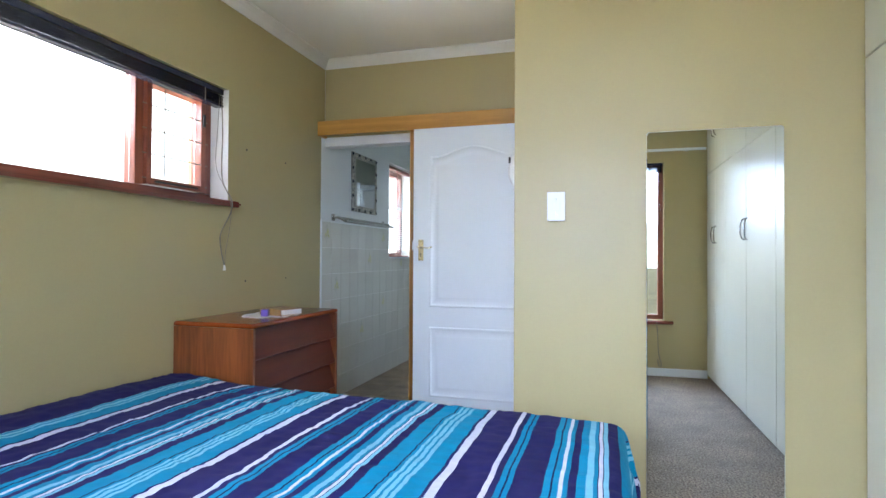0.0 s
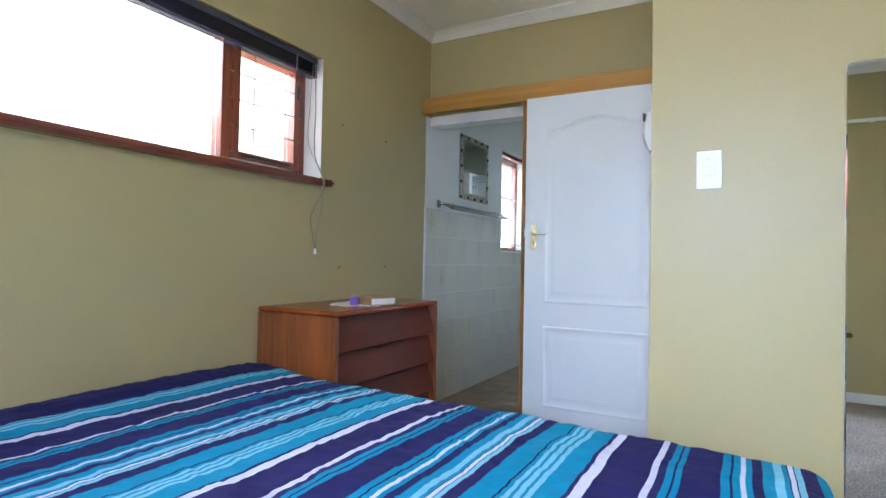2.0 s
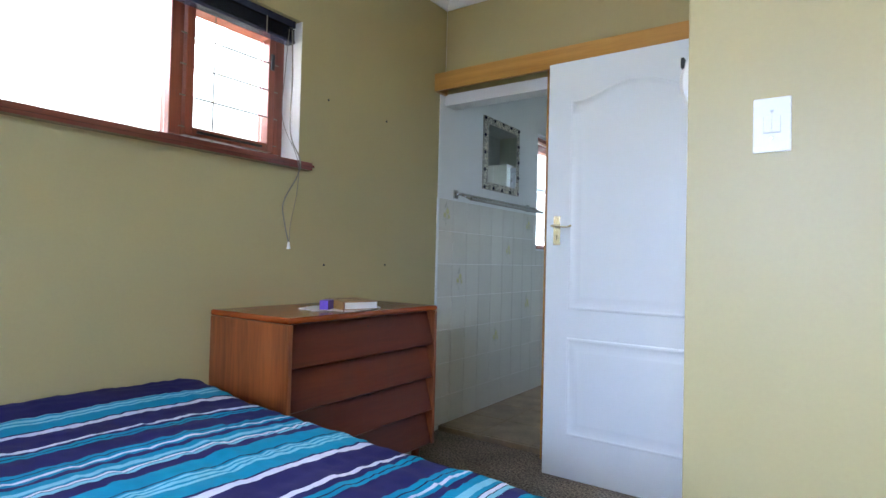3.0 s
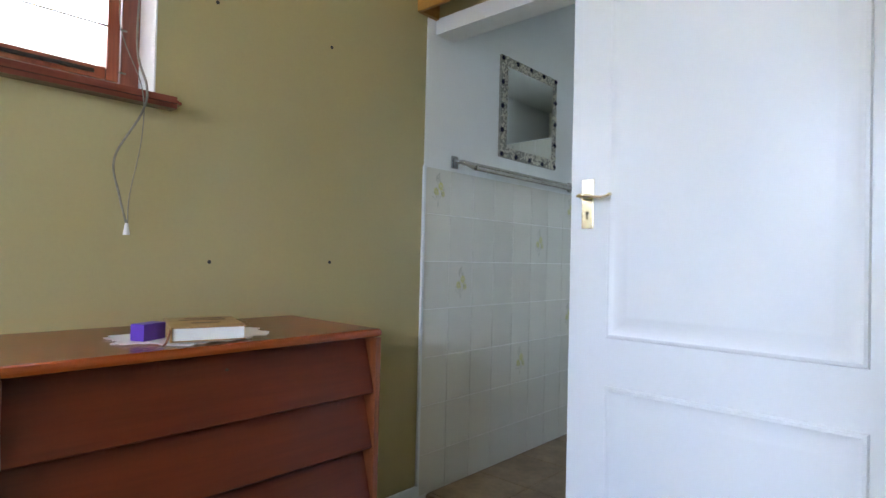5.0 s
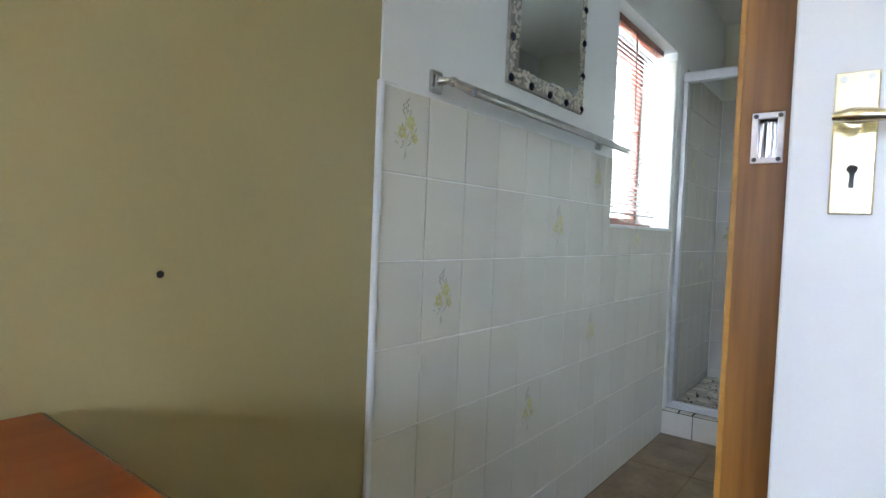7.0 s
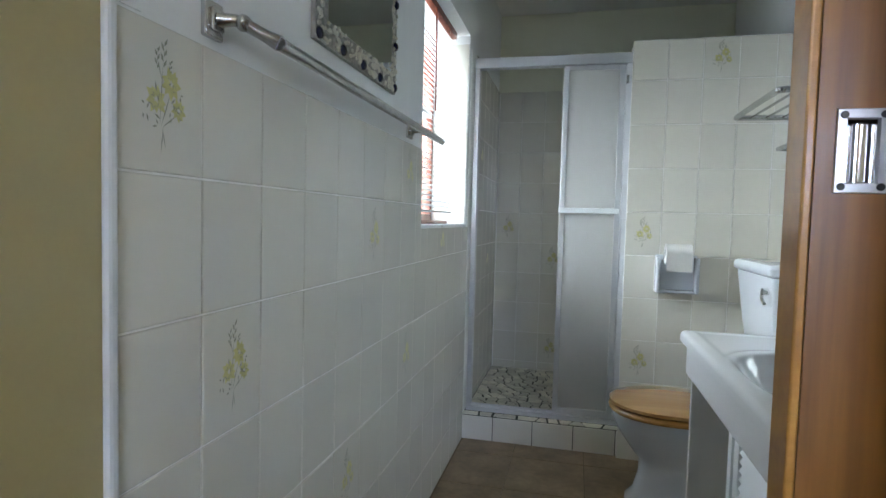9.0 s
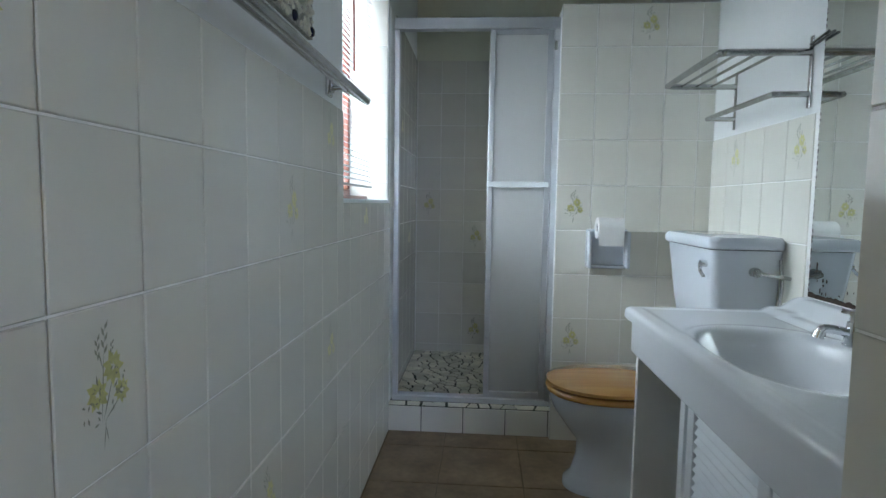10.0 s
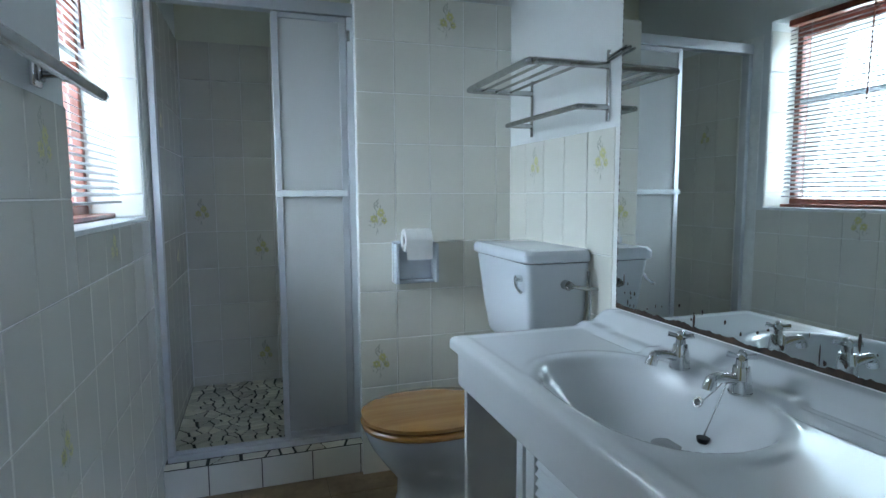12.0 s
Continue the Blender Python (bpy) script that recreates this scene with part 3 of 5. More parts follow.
def sliding_door():
    x0, x1, y0, y1 = -1.288, -0.44, 3.692, 3.734
    top = thing("sliding_door", "honey-brown veneered sliding door pushed open behind the white door", "door", (x0 + 0.4, y1, 0.0))
    px0, px1, pz0, pz1 = -1.267, -1.2295, 1.170, 1.236
    hx0, hx1, hz0, hz1 = px0 + 0.007, px1 - 0.007, pz0 + 0.007, pz1 - 0.007
    part("leaf", boxes((x0 + 0.008, hx0, y0, y1, 0.012, 2.02), (hx1, x1, y0, y1, 0.012, 2.02), (hx0, hx1, y0, y1, 0.012, hz0), (hx0, hx1, y0, y1, hz1, 2.02)), DOOR_WOOD, top)
    part("edge_strip", boxes((x0, x0 + 0.008, y0 + 0.001, y1 - 0.001, 0.012, 2.02), bevel=0.002), PELMET_WOOD, top, "pale timber edge lipping")
    bm = bmesh.new()
    ring = lambda i, y: [(px0 + i, y, pz0 + i), (px1 - i, y, pz0 + i), (px1 - i, y, pz1 - i), (px0 + i, y, pz1 - i)]
    loft(bm, [ring(0, y0 - 0.0002), ring(0.0008, y0 - 0.002), ring(0.0072, y0 - 0.002), ring(0.0085, y0 + 0.001)], False, False)
    pull = part("flush_pull", bm, material("brushed_chrome", (0.62, 0.62, 0.63), 0.3, 0.9, vary=0.15, scale=60), top, "chrome recessed finger pull")
    bm = bmesh.new()
    cols = []
    for q in range(13):
        a = math.pi * q / 12
        x = (hx0 + hx1) / 2 - (hx1 - hx0) / 2 * math.cos(a)
        cols.append([bm.verts.new((x, y0 + 0.013 * math.sin(a), hz0)), bm.verts.new((x, y0 + 0.013 * math.sin(a), hz1))])
    for c0, c1 in zip(cols, cols[1:]):
        bm.faces.new((c0[0], c1[0], c1[1], c0[1]))
    bm.faces.new([c[0] for c in cols]), bm.faces.new([c[1] for c in cols][::-1])
    part("cup", bm, CHROME, pull, "hollow chrome cup", True)
    for sx in (px0 + 0.005, px1 - 0.005):
        for sz in (pz0 + 0.005, pz1 - 0.005):
            part("screw", rod(bmesh.new(), (sx, y0 - 0.002, sz), (sx, y0 - 0.003, sz), 0.0030, 10), BLACK, pull)
    return top


sliding_door()
pel = thing("pelmet", "honey-coloured timber pelmet box over the doorway", "pelmet", (-1.2, DOORWALL, 2.0))
part("front_board", boxes((-1.998, -0.383, 3.672, 3.690, 2.004, 2.108), bevel=0.004), PELMET_WOOD, pel)
part("top_board", boxes((-1.998, -0.383, 3.691, DOORWALL - 0.001, 2.090, 2.106), bevel=0.002), PELMET_WOOD, pel)
part("end_board", boxes((-1.998, -1.982, 3.691, DOORWALL - 0.001, 2.004, 2.089)), PELMET_WOOD, pel)
part("track", boxes((-1.98, -0.40, 3.705, 3.725, 2.03, 2.089)), ALU, pel, "aluminium sliding track")


# ---- bedroom: wall fittings ----
SWITCH_GREY = material("rocker_gap_grey", (0.62, 0.62, 0.61), 0.5)


def light_switch():
    x0, x1, z0, z1, y = -0.230, -0.151, 1.288, 1.418, PIER
    top = thing("light_switch", "white two-lever light switch on the olive wall", "light switch", ((x0 + x1) / 2, y, (z0 + z1) / 2))
    plate = part("plate", boxes((x0, x1, y - 0.008, y, z0, z1), bevel=0.003), PLASTIC, top)
    cx, cz = (x0 + x1) / 2, (z0 + z1) / 2
    # added grey sheet, its rim draws the shaded gap round the rockers
    part("surround", boxes((cx - 0.0182, cx + 0.0182, y - 0.0086, y - 0.0078, cz - 0.0205, cz + 0.0205), bevel=0.0003), SWITCH_GREY, top)
    for s in (-0.0087, 0.0087):
        bm = boxes((cx + s - 0.0083, cx + s + 0.0083, y - 0.0125, y - 0.0085, cz - 0.0198, cz + 0.0198), bevel=0.001)
        for v in bm.verts:
            if v.co.y < y - 0.0105:
                v.co.y += 0.0016 * (v.co.z - cz) / 0.02
        part("rocker", bm, PLASTIC, top)
    for s in (-0.032, 0.032):
        part("screw", rod(bmesh.new(), (cx, y - 0.0078, cz + s), (cx, y - 0.0088, cz + s), 0.0032, 12), DULL_STEEL, top)


light_switch()


def wall_mirror():
    x0, x1, z0, z1, r = 0.190, 0.712, 0.10, 1.662, 0.012
    top = thing("wall_mirror", "tall frameless mirror with rounded corners on the wall", "mirror", ((x0 + x1) / 2, PIER, z0))
    pts = []
    for cx, cz, a0 in ((x1 - r, z0 + r, -90), (x1 - r, z1 - r, 0), (x0 + r, z1 - r, 90), (x0 + r, z0 + r, 180)):
        pts += [(cx + r * math.cos(radians(a0 + k * 15)), cz + r * math.sin(radians(a0 + k * 15))) for k in range(7)]
    bm = loft(bmesh.new(), [[(x, PIER - 0.0008, z) for x, z in pts], [(x, PIER - 0.0045, z) for x, z in pts]])
    part("mirror_back", bm, ALU, top, "ground glass edge of the mirror")
    c = Vector(((x0 + x1) / 2, (z0 + z1) / 2))
    bm = loft(bmesh.new(), [[(x, PIER - 0.0047, z) for x, z in pts], [(x + (0.003 if x < c.x else -0.003), PIER - 0.0062, z + (0.003 if z < c.y else -0.003)) for x, z in pts]])
    bmesh.ops.transform(bm, matrix=Matrix.Translation((c.x, PIER - 0.0085, 0)) @ Matrix.Rotation(radians(0.5), 4, "Z") @ Matrix.Translation((-c.x, -PIER + 0.0055, 0)), verts=bm.verts[:])
    part("mirror_glass", bm, MIRROR, top, "clear silvered mirror glass")


wall_mirror()


def wall_device():
    top = thing("wall_phone", "white rounded intercom handset on the wall's side", "intercom", (-0.38, 2.80, 1.5))
    bm = bmesh.new()
    rings = []
    for k in range(13):
        s = k / 12
        z = 1.472 + 0.165 * s
        depth = 0.012 + 0.050 * math.sin(math.pi * min(1, 0.12 + 0.80 * s)) ** 0.7
        if s > 0.93:
            depth *= 0.75
        rings.append([(-0.381, 2.755, z), (-0.381 - depth * 0.8, 2.758, z), (-0.381 - depth, 2.775, z), (-0.381 - depth, 2.825, z), (-0.381 - depth * 0.8, 2.842, z), (-0.381, 2.845, z)])
    loft(bm, rings)
    part("body", bm, PLASTIC, top, "", True)
    part("grille", boxes((-0.437, -0.428, 2.7545, 2.790, 1.588, 1.618), bevel=0.002), BLACK, top, "dark slotted sensor window")
    part("base", boxes((-0.395, -0.381, 2.775, 2.825, 1.458, 1.478), bevel=0.003), DULL_STEEL, top)


wall_device()
for y, z in ((2.846, 0.977), (3.275, 0.981), (2.847, 1.746), (3.26, 1.735)):
    single("screw_hole", rod(bmesh.new(), (WEST - 0.002, y, z), (WEST + 0.0012, y, z), 0.0058, 10), BLACK, "dark empty screw hole in the olive wall", "hole", group="screw holes in the olive wall")


# ---- windows ----
def west_window():
    y0, y1, z0, z1 = WIN
    win = tagged(new("window_1"), "high timber window with a fixed pane and an opening casement", "window", "", "structure")
    win.location = (-2.14, (y0 + y1) / 2, z0)
    xo, xi = -2.185, -2.115
    part("head", boxes((xo, xi, y0, y1, z1 - 0.045, z1), bevel=0.004), SILL_WOOD, win)
    part("bottom_rail", boxes((xo, xi, y0, y1, z0, z0 + 0.035), bevel=0.004), SILL_WOOD, win)
    for a, b in ((y0, y0 + 0.045), (y1 - 0.05, y1), (2.155, 2.205), (1.0, 1.05)):
        part("mullion", boxes((xo, xi, a, b, z0 + 0.036, z1 - 0.046), bevel=0.004), FRAME_WOOD, win)
    sash = part("casement", boxes((xo + 0.01, xi + 0.012, 2.212, 2.245, z0 + 0.040, z1 - 0.05), (xo + 0.01, xi + 0.012, 2.590, 2.622, z0 + 0.040, z1 - 0.05),
                                  (xo + 0.01, xi + 0.012, 2.246, 2.589, z0 + 0.040, z0 + 0.075), (xo + 0.01, xi + 0.012, 2.246, 2.589, z1 - 0.085, z1 - 0.05), bevel=0.003), FRAME_WOOD, win, "red-stained opening casement sash")
    part("stay", boxes((xi + 0.013, xi + 0.020, 2.26, 2.56, z0 + 0.052, z0 + 0.062), bevel=0.001), BLACK, sash, "dark metal casement stay")
    part("latch", boxes((xi + 0.013, xi + 0.022, 2.596, 2.612, 1.83, 1.90), bevel=0.002), BLACK, sash, "dark metal hinge")
    for a, b in ((y0 + 0.046, 0.999), (1.051, 2.154), (2.246, 2.589)):
        g = part("pane", boxes((-2.152, -2.148, a, b, z0 + 0.036, z1 - 0.046)), GLASS, win)
        g.visible_shadow = False
    bars = bmesh.new()
    for k, z in enumerate((1.50, 1.62, 1.74, 1.86)):
        tube(bars, [(xi + 0.008, 2.19, z), (xi + 0.008, 2.64, z)], 0.0030, 6)
    tube(bars, [(xi + 0.008, 2.33, z0 + 0.03), (xi + 0.008, 2.33, z1 - 0.05)], 0.0026, 6)
    part("safety_bars", bars, CORD, win, "thin steel safety rods")
    tagged(part("reveal_lining", boxes((-2.114, -1.9985, y1 - 0.004, y1 + 0.0005, z0, z1)), WHITE_TRIM, win), "white painted plaster reveal")
    bm = boxes((-2.114, -1.945, y0 - 0.06, y1 + 0.055, z0 - 0.035, z0 - 0.003))
    bmesh.ops.bevel(bm, geom=[e for e in bm.edges if all(v.co.x > -1.95 for v in e.verts) or all(v.co.y > y1 for v in e.verts)], offset=0.012, segments=4, affect="EDGES")
    structure("window_sill", bm, SILL_WOOD, "rounded dark red timber window sill", "window sill", True)


west_window()


def dark_blind():
    y0, y1, z1 = WIN[0] + 0.01, 2.655, 2.045
    top = thing("venetian_blind", "dark navy venetian blind pulled up under the window head", "blind", (-2.03, (y0 + y1) / 2, z1))
    part("headrail", boxes((-2.062, -2.012, y0, y1, z1 - 0.030, z1), bevel=0.003), BLIND_DARK, top, "dark metal headrail")
    n = 15
    for k in range(n):
        z = z1 - 0.040 - k * 0.0031
        bm = bmesh.new()
        sag = 0.002 * noise.noise(Vector((k * 0.7, 3, 0)))
        loft(bm, [[(-2.058 + sag, y, z), (-2.038, y, z + 0.0022), (-2.012 + sag, y, z), (-2.012 + sag, y, z - 0.0008), (-2.038, y, z + 0.0014), (-2.058 + sag, y, z - 0.0008)] for y in (y0 + 0.005, y1 - 0.005)])
        part("slat", bm, BLIND_DARK, top)
    z = z1 - 0.040 - n * 0.0031
    part("bottom_rail", boxes((-2.060, -2.010, y0 + 0.003, y1 - 0.003, z - 0.014, z - 0.001), bevel=0.003), BLIND_DARK, top, "dark bottom rail")
    for y in (0.45, 1.40, 2.50):
        part("ladder_cord", boxes((-2.0085, -2.0065, y - 0.002, y + 0.002, z - 0.014, z1 - 0.03)), CORD, top)
    bm = bmesh.new()
    tube(bm, smooth_line([(-2.012, 2.636, 2.0), (-2.005, 2.638, 1.80), (-2.0, 2.632, 1.55), (-1.944, 2.640, 1.432), (-1.94, 2.628, 1.36), (-1.962, 2.575, 1.24), (-1.968, 2.590, 1.15), (-1.962, 2.607, 1.075)]), 0.0032, 6)
    part("pull_cord", bm, CORD, top, "hanging grey pull cord", True)
    bm = bmesh.new()
    tube(bm, smooth_line([(-2.010, 2.618, 2.0), (-2.008, 2.600, 1.80), (-2.004, 2.590, 1.60), (-1.944, 2.628, 1.428), (-1.945, 2.632, 1.30), (-1.958, 2.612, 1.15), (-1.960, 2.609, 1.075)]), 0.0015, 6)
    part("pull_cord", bm, CORD, top, "", True)
    bm = bmesh.new()
    bmesh.ops.create_cone(bm, cap_ends=True, segments=12, radius1=0.0085, radius2=0.004, depth=0.03, matrix=Matrix.Translation((-1.961, 2.608, 1.060)))
    part("cord_tassel", bm, PLASTIC, top, "small white plastic cord end", True)


dark_blind()


def south_window():
    x0, x1, z0, z1 = SWIN
    win = tagged(new("window_2"), "tall timber window in the wall behind the bed", "window", "", "structure")
    win.location = ((x0 + x1) / 2, -0.7, z0)
    for nm, r in (("head", (x0, x1, -0.74, -0.68, z1 - 0.05, z1)), ("bottom_rail", (x0, x1, -0.74, -0.68, z0, z0 + 0.045)), ("stile", (x0, x0 + 0.05, -0.74, -0.68, z0 + 0.046, z1 - 0.051)),
                  ("stile", (x1 - 0.05, x1, -0.74, -0.68, z0 + 0.046, z1 - 0.051)), ("stile", (-0.29, -0.24, -0.74, -0.68, z0 + 0.046, z1 - 0.051))):
        part(nm, boxes(r, bevel=0.004), FRAME_WOOD, win)
    for a, b in ((x0 + 0.051, -0.291), (-0.239, x1 - 0.051)):
        g = part("pane", boxes((a, b, -0.712, -0.708, z0 + 0.046, z1 - 0.051)), GLASS, win)
        g.visible_shadow = False
    bm = boxes((x0 - 0.07, x1 + 0.08, -0.68, SOUTH + 0.055, z0 - 0.035, z0 - 0.003), bevel=0.01)
    structure("window_sill_south", bm, SILL_WOOD, "rounded dark red timber window sill", "window sill")
    top = thing("venetian_blind", "dark venetian blind raised in the tall window", "blind", ((x0 + x1) / 2, SOUTH - 0.04, z1))
    part("headrail", boxes((x0 + 0.01, x1 - 0.01, SOUTH - 0.06, SOUTH - 0.01, z1 - 0.03, z1 - 0.002), bevel=0.003), BLIND_DARK, top)
    for k in range(14):
        z = z1 - 0.036 - k * 0.0045
        part("slat", boxes((x0 + 0.015, x1 - 0.015, SOUTH - 0.058, SOUTH - 0.012, z - 0.0012, z)), BLIND_DARK, top)
    bm = bmesh.new()
    tube(bm, smooth_line([(0.54, SOUTH + 0.062, 0.52), (0.55, SOUTH + 0.05, 0.40), (0.56, SOUTH + 0.03, 0.22), (0.585, SOUTH + 0.03, 0.12), (0.57, SOUTH + 0.03, 0.09), (0.55, SOUTH + 0.03, 0.16)]), 0.004, 6)
    part("pull_cord", bm, CORD, top, "knotted hanging pull cord", True)
    rail = thing("curtain_rail", "white curtain rail fixed above the tall window", "curtain rail", (-0.2, SOUTH, 2.16))
    part("rail", boxes((-1.4, CUP - 0.01, SOUTH + 0.02, SOUTH + 0.035, 2.14, 2.165), bevel=0.003), WHITE, rail)
    for x in (-1.2, -0.3, 0.8):
        part("bracket", boxes((x, x + 0.02, SOUTH, SOUTH + 0.02, 2.135, 2.17), bevel=0.002), WHITE, rail)


south_window()


# ---- built-in cupboards ----
def cupboard_unit(y0, y1, label):
    top = thing("cupboard", label, "cupboard", (CUP + 0.3, (y0 + y1) / 2, 0), "built-in cupboards along the wall")
    part("carcass", boxes((CUP + 0.075, CUP + 0.60, y0 + 0.002, y1 - 0.002, 0.0, CEIL - 0.004)), CUPBOARD, top)
    mid = (y0 + y1) / 2
    for z0, z1 in ((0.035, 1.905), (1.911, CEIL - 0.01)):
        for a, b, hy in ((y0 + 0.004, mid - 0.004, mid - 0.035), (mid + 0.004, y1 - 0.004, mid + 0.035)):
            d = part("door", boxes((CUP, CUP + 0.02, a, b, z0, z1), bevel=0.002), CUPBOARD, top)
            hz = 1.33 if z0 < 1 else 2.27
            s = -1 if hy < mid else 1
            bm = bmesh.new()
            tube(bm, smooth_line([(CUP + 0.001, hy, hz - 0.075), (CUP - 0.018, hy + s * 0.012, hz - 0.06), (CUP - 0.026, hy + s * 0.026, hz), (CUP - 0.018, hy + s * 0.012, hz + 0.06), (CUP + 0.001, hy, hz + 0.075)]), 0.005, 8)
            part("handle", bm, DULL_STEEL, d, "curved steel bow handle", True)


cupboard_unit(-0.60, 0.14, "tall pale built-in cupboard with curved steel handles")
cupboard_unit(0.14, 1.46, "tall pale built-in cupboard with curved steel handles")
cupboard_unit(1.46, PIER - 0.003, "tall pale built-in cupboard beside the wall mirror")


# ---- bathroom: shower ----
def curb_and_shower():
    y0, y1, zt = 5.945, 6.075, 0.158
    curb = structure("shower_curb", boxes((-1.999, SHOWER_E, y0, y1, 0.0, zt - 0.006)), MOSAIC_GROUT, "raised shower curb faced with white tiles and topped with broken mosaic", "curb")
    base = structure("shower_floor", boxes((-1.999, SHOWER_E, y1, SHOWER_BACK, 0.0, 0.146)), MOSAIC_GROUT, "dark grouted shower floor of broken cream tile pieces", "shower floor")
    return curb, base, zt


CURB, SHOWER_BASE, CURB_TOP = curb_and_shower()


def cells(x0, x1, y0, y1, nx, ny, gap, rng):
    """Irregular many-sided pieces that fill a rectangle, each shrunk by the joint."""
    seeds = [(x0 + (i + 0.5 + rng.uniform(-0.48, 0.48)) * (x1 - x0) / nx, y0 + (j + 0.5 + rng.uniform(-0.48, 0.48)) * (y1 - y0) / ny) for i in range(nx) for j in range(ny)]
    out = []
    for i, (sx, sy) in enumerate(seeds):
        poly = [(x0, y0), (x1, y0), (x1, y1), (x0, y1)]
        for k, (qx, qy) in enumerate(seeds):
            if k == i or abs(qx - sx) + abs(qy - sy) > 0.5:
                continue
            nx_, ny_ = qx - sx, qy - sy
            ln = math.hypot(nx_, ny_)
            g = gap * rng.uniform(0.5, 1.6)
            c = (nx_ * (qx + sx) / 2 + ny_ * (qy + sy) / 2) / ln - g / 2
            new_poly = []
            for a, b in zip(poly, poly[1:] + poly[:1]):
                da, db = (nx_ * a[0] + ny_ * a[1]) / ln - c, (nx_ * b[0] + ny_ * b[1]) / ln - c
                if da <= 0:
                    new_poly.append(a)
                if da * db < 0:
                    t = da / (da - db)
                    new_poly.append((a[0] + t * (b[0] - a[0]), a[1] + t * (b[1] - a[1])))
            poly = new_poly
            if len(poly) < 3:
                break
        if len(poly) >= 3:
            out.append(poly)
    return out


def lay_mosaic(parent, x0, x1, y0, y1, z, nx, ny, seed):
    rng = random.Random(seed)
    for poly in cells(x0, x1, y0, y1, nx, ny, 0.0095, rng):
        h = z + 0.005 + rng.uniform(-0.0008, 0.0008)
        bm = loft(bmesh.new(), [[(x, y, z - 0.001) for x, y in poly], [(x, y, h) for x, y in poly]], False, True)
        part("mosaic_piece", bm, MOSAIC, parent)


def shower_door():
    y0, y1, x0, x1, z0, z1 = 5.998, 6.043, -1.988, -1.2335, CURB_TOP, 1.955
    top = thing("shower_door", "aluminium-framed sliding shower door pushed half open", "shower door", ((x0 + x1) / 2, (y0 + y1) / 2, z0))
    part("head_rail", boxes((x0, x1, y0 - 0.006, y1, z1 - 0.05, z1), bevel=0.003), ALU, top, "wide aluminium head rail")
    part("bottom_track", boxes((x0, x1, y0 - 0.004, y1, z0, z0 + 0.022), (x0, x1, y0 + 0.018, y0 + 0.022, z0 + 0.023, z0 + 0.036)), ALU, top)
    for a, b in ((x0, x0 + 0.024), (x1 - 0.026, x1)):
        part("post", boxes((a, b, y0, y1 - 0.002, z0 + 0.023, z1 - 0.051), bevel=0.002), ALU, top)

    def panel(px0, px1, ya, yb, glass):
        zz0, zz1 = z0 + 0.038, z1 - 0.053
        p = part("panel_frame", boxes((px0, px0 + 0.026, ya, yb, zz0, zz1), (px1 - 0.026, px1, ya, yb, zz0, zz1), (px0 + 0.0265, px1 - 0.0265, ya, yb, zz0, zz0 + 0.022), (px0 + 0.0265, px1 - 0.0265, ya, yb, zz1 - 0.022, zz1), bevel=0.002), ALU, top, "aluminium sliding panel frame")
        part("panel_glass", boxes((px0 + 0.024, px1 - 0.024, (ya + yb) / 2 - 0.002, (ya + yb) / 2 + 0.002, zz0 + 0.020, zz1 - 0.020)), glass, p, "frosted obscure glass")
        return p
    front = panel(-1.549, -1.262, y0 + 0.002, y0 + 0.018, FROSTED)
    part("towel_bar", boxes((-1.552, -1.270, y0 - 0.010, y0 - 0.003, 1.190, 1.215), bevel=0.002), WHITE, front, "pale flat cross bar")
    for x in (-1.540, -1.282):
        part("bar_rivet", rod(bmesh.new(), (x, y0 - 0.003, 1.2025), (x, y0 + 0.001, 1.2025), 0.006, 12), DULL_STEEL, front)
    panel(-1.532, -1.246, y0 + 0.024, y0 + 0.040, FROSTED)
    part("corner_bracket", boxes((-1.258, -1.246, y0 - 0.003, y0 + 0.001, 1.81, 1.85), bevel=0.001), DULL_STEEL, top)


shower_door()


# ---- bathroom: toilet ----
def oval(cx, cy, ax, ay, z, n=36, square=2.3, front=0.0):
    out = []
    for k in range(n):
        a = k * math.tau / n
        c, s = math.cos(a), math.sin(a)
        x = math.copysign(abs(c) ** (2 / square), c) * ax
        y = math.copysign(abs(s) ** (2 / square), s) * ay
        if front and x < 0:
            y *= 1 - front * (x / ax) ** 2
        out.append((cx + x, cy + y, z))
    return out


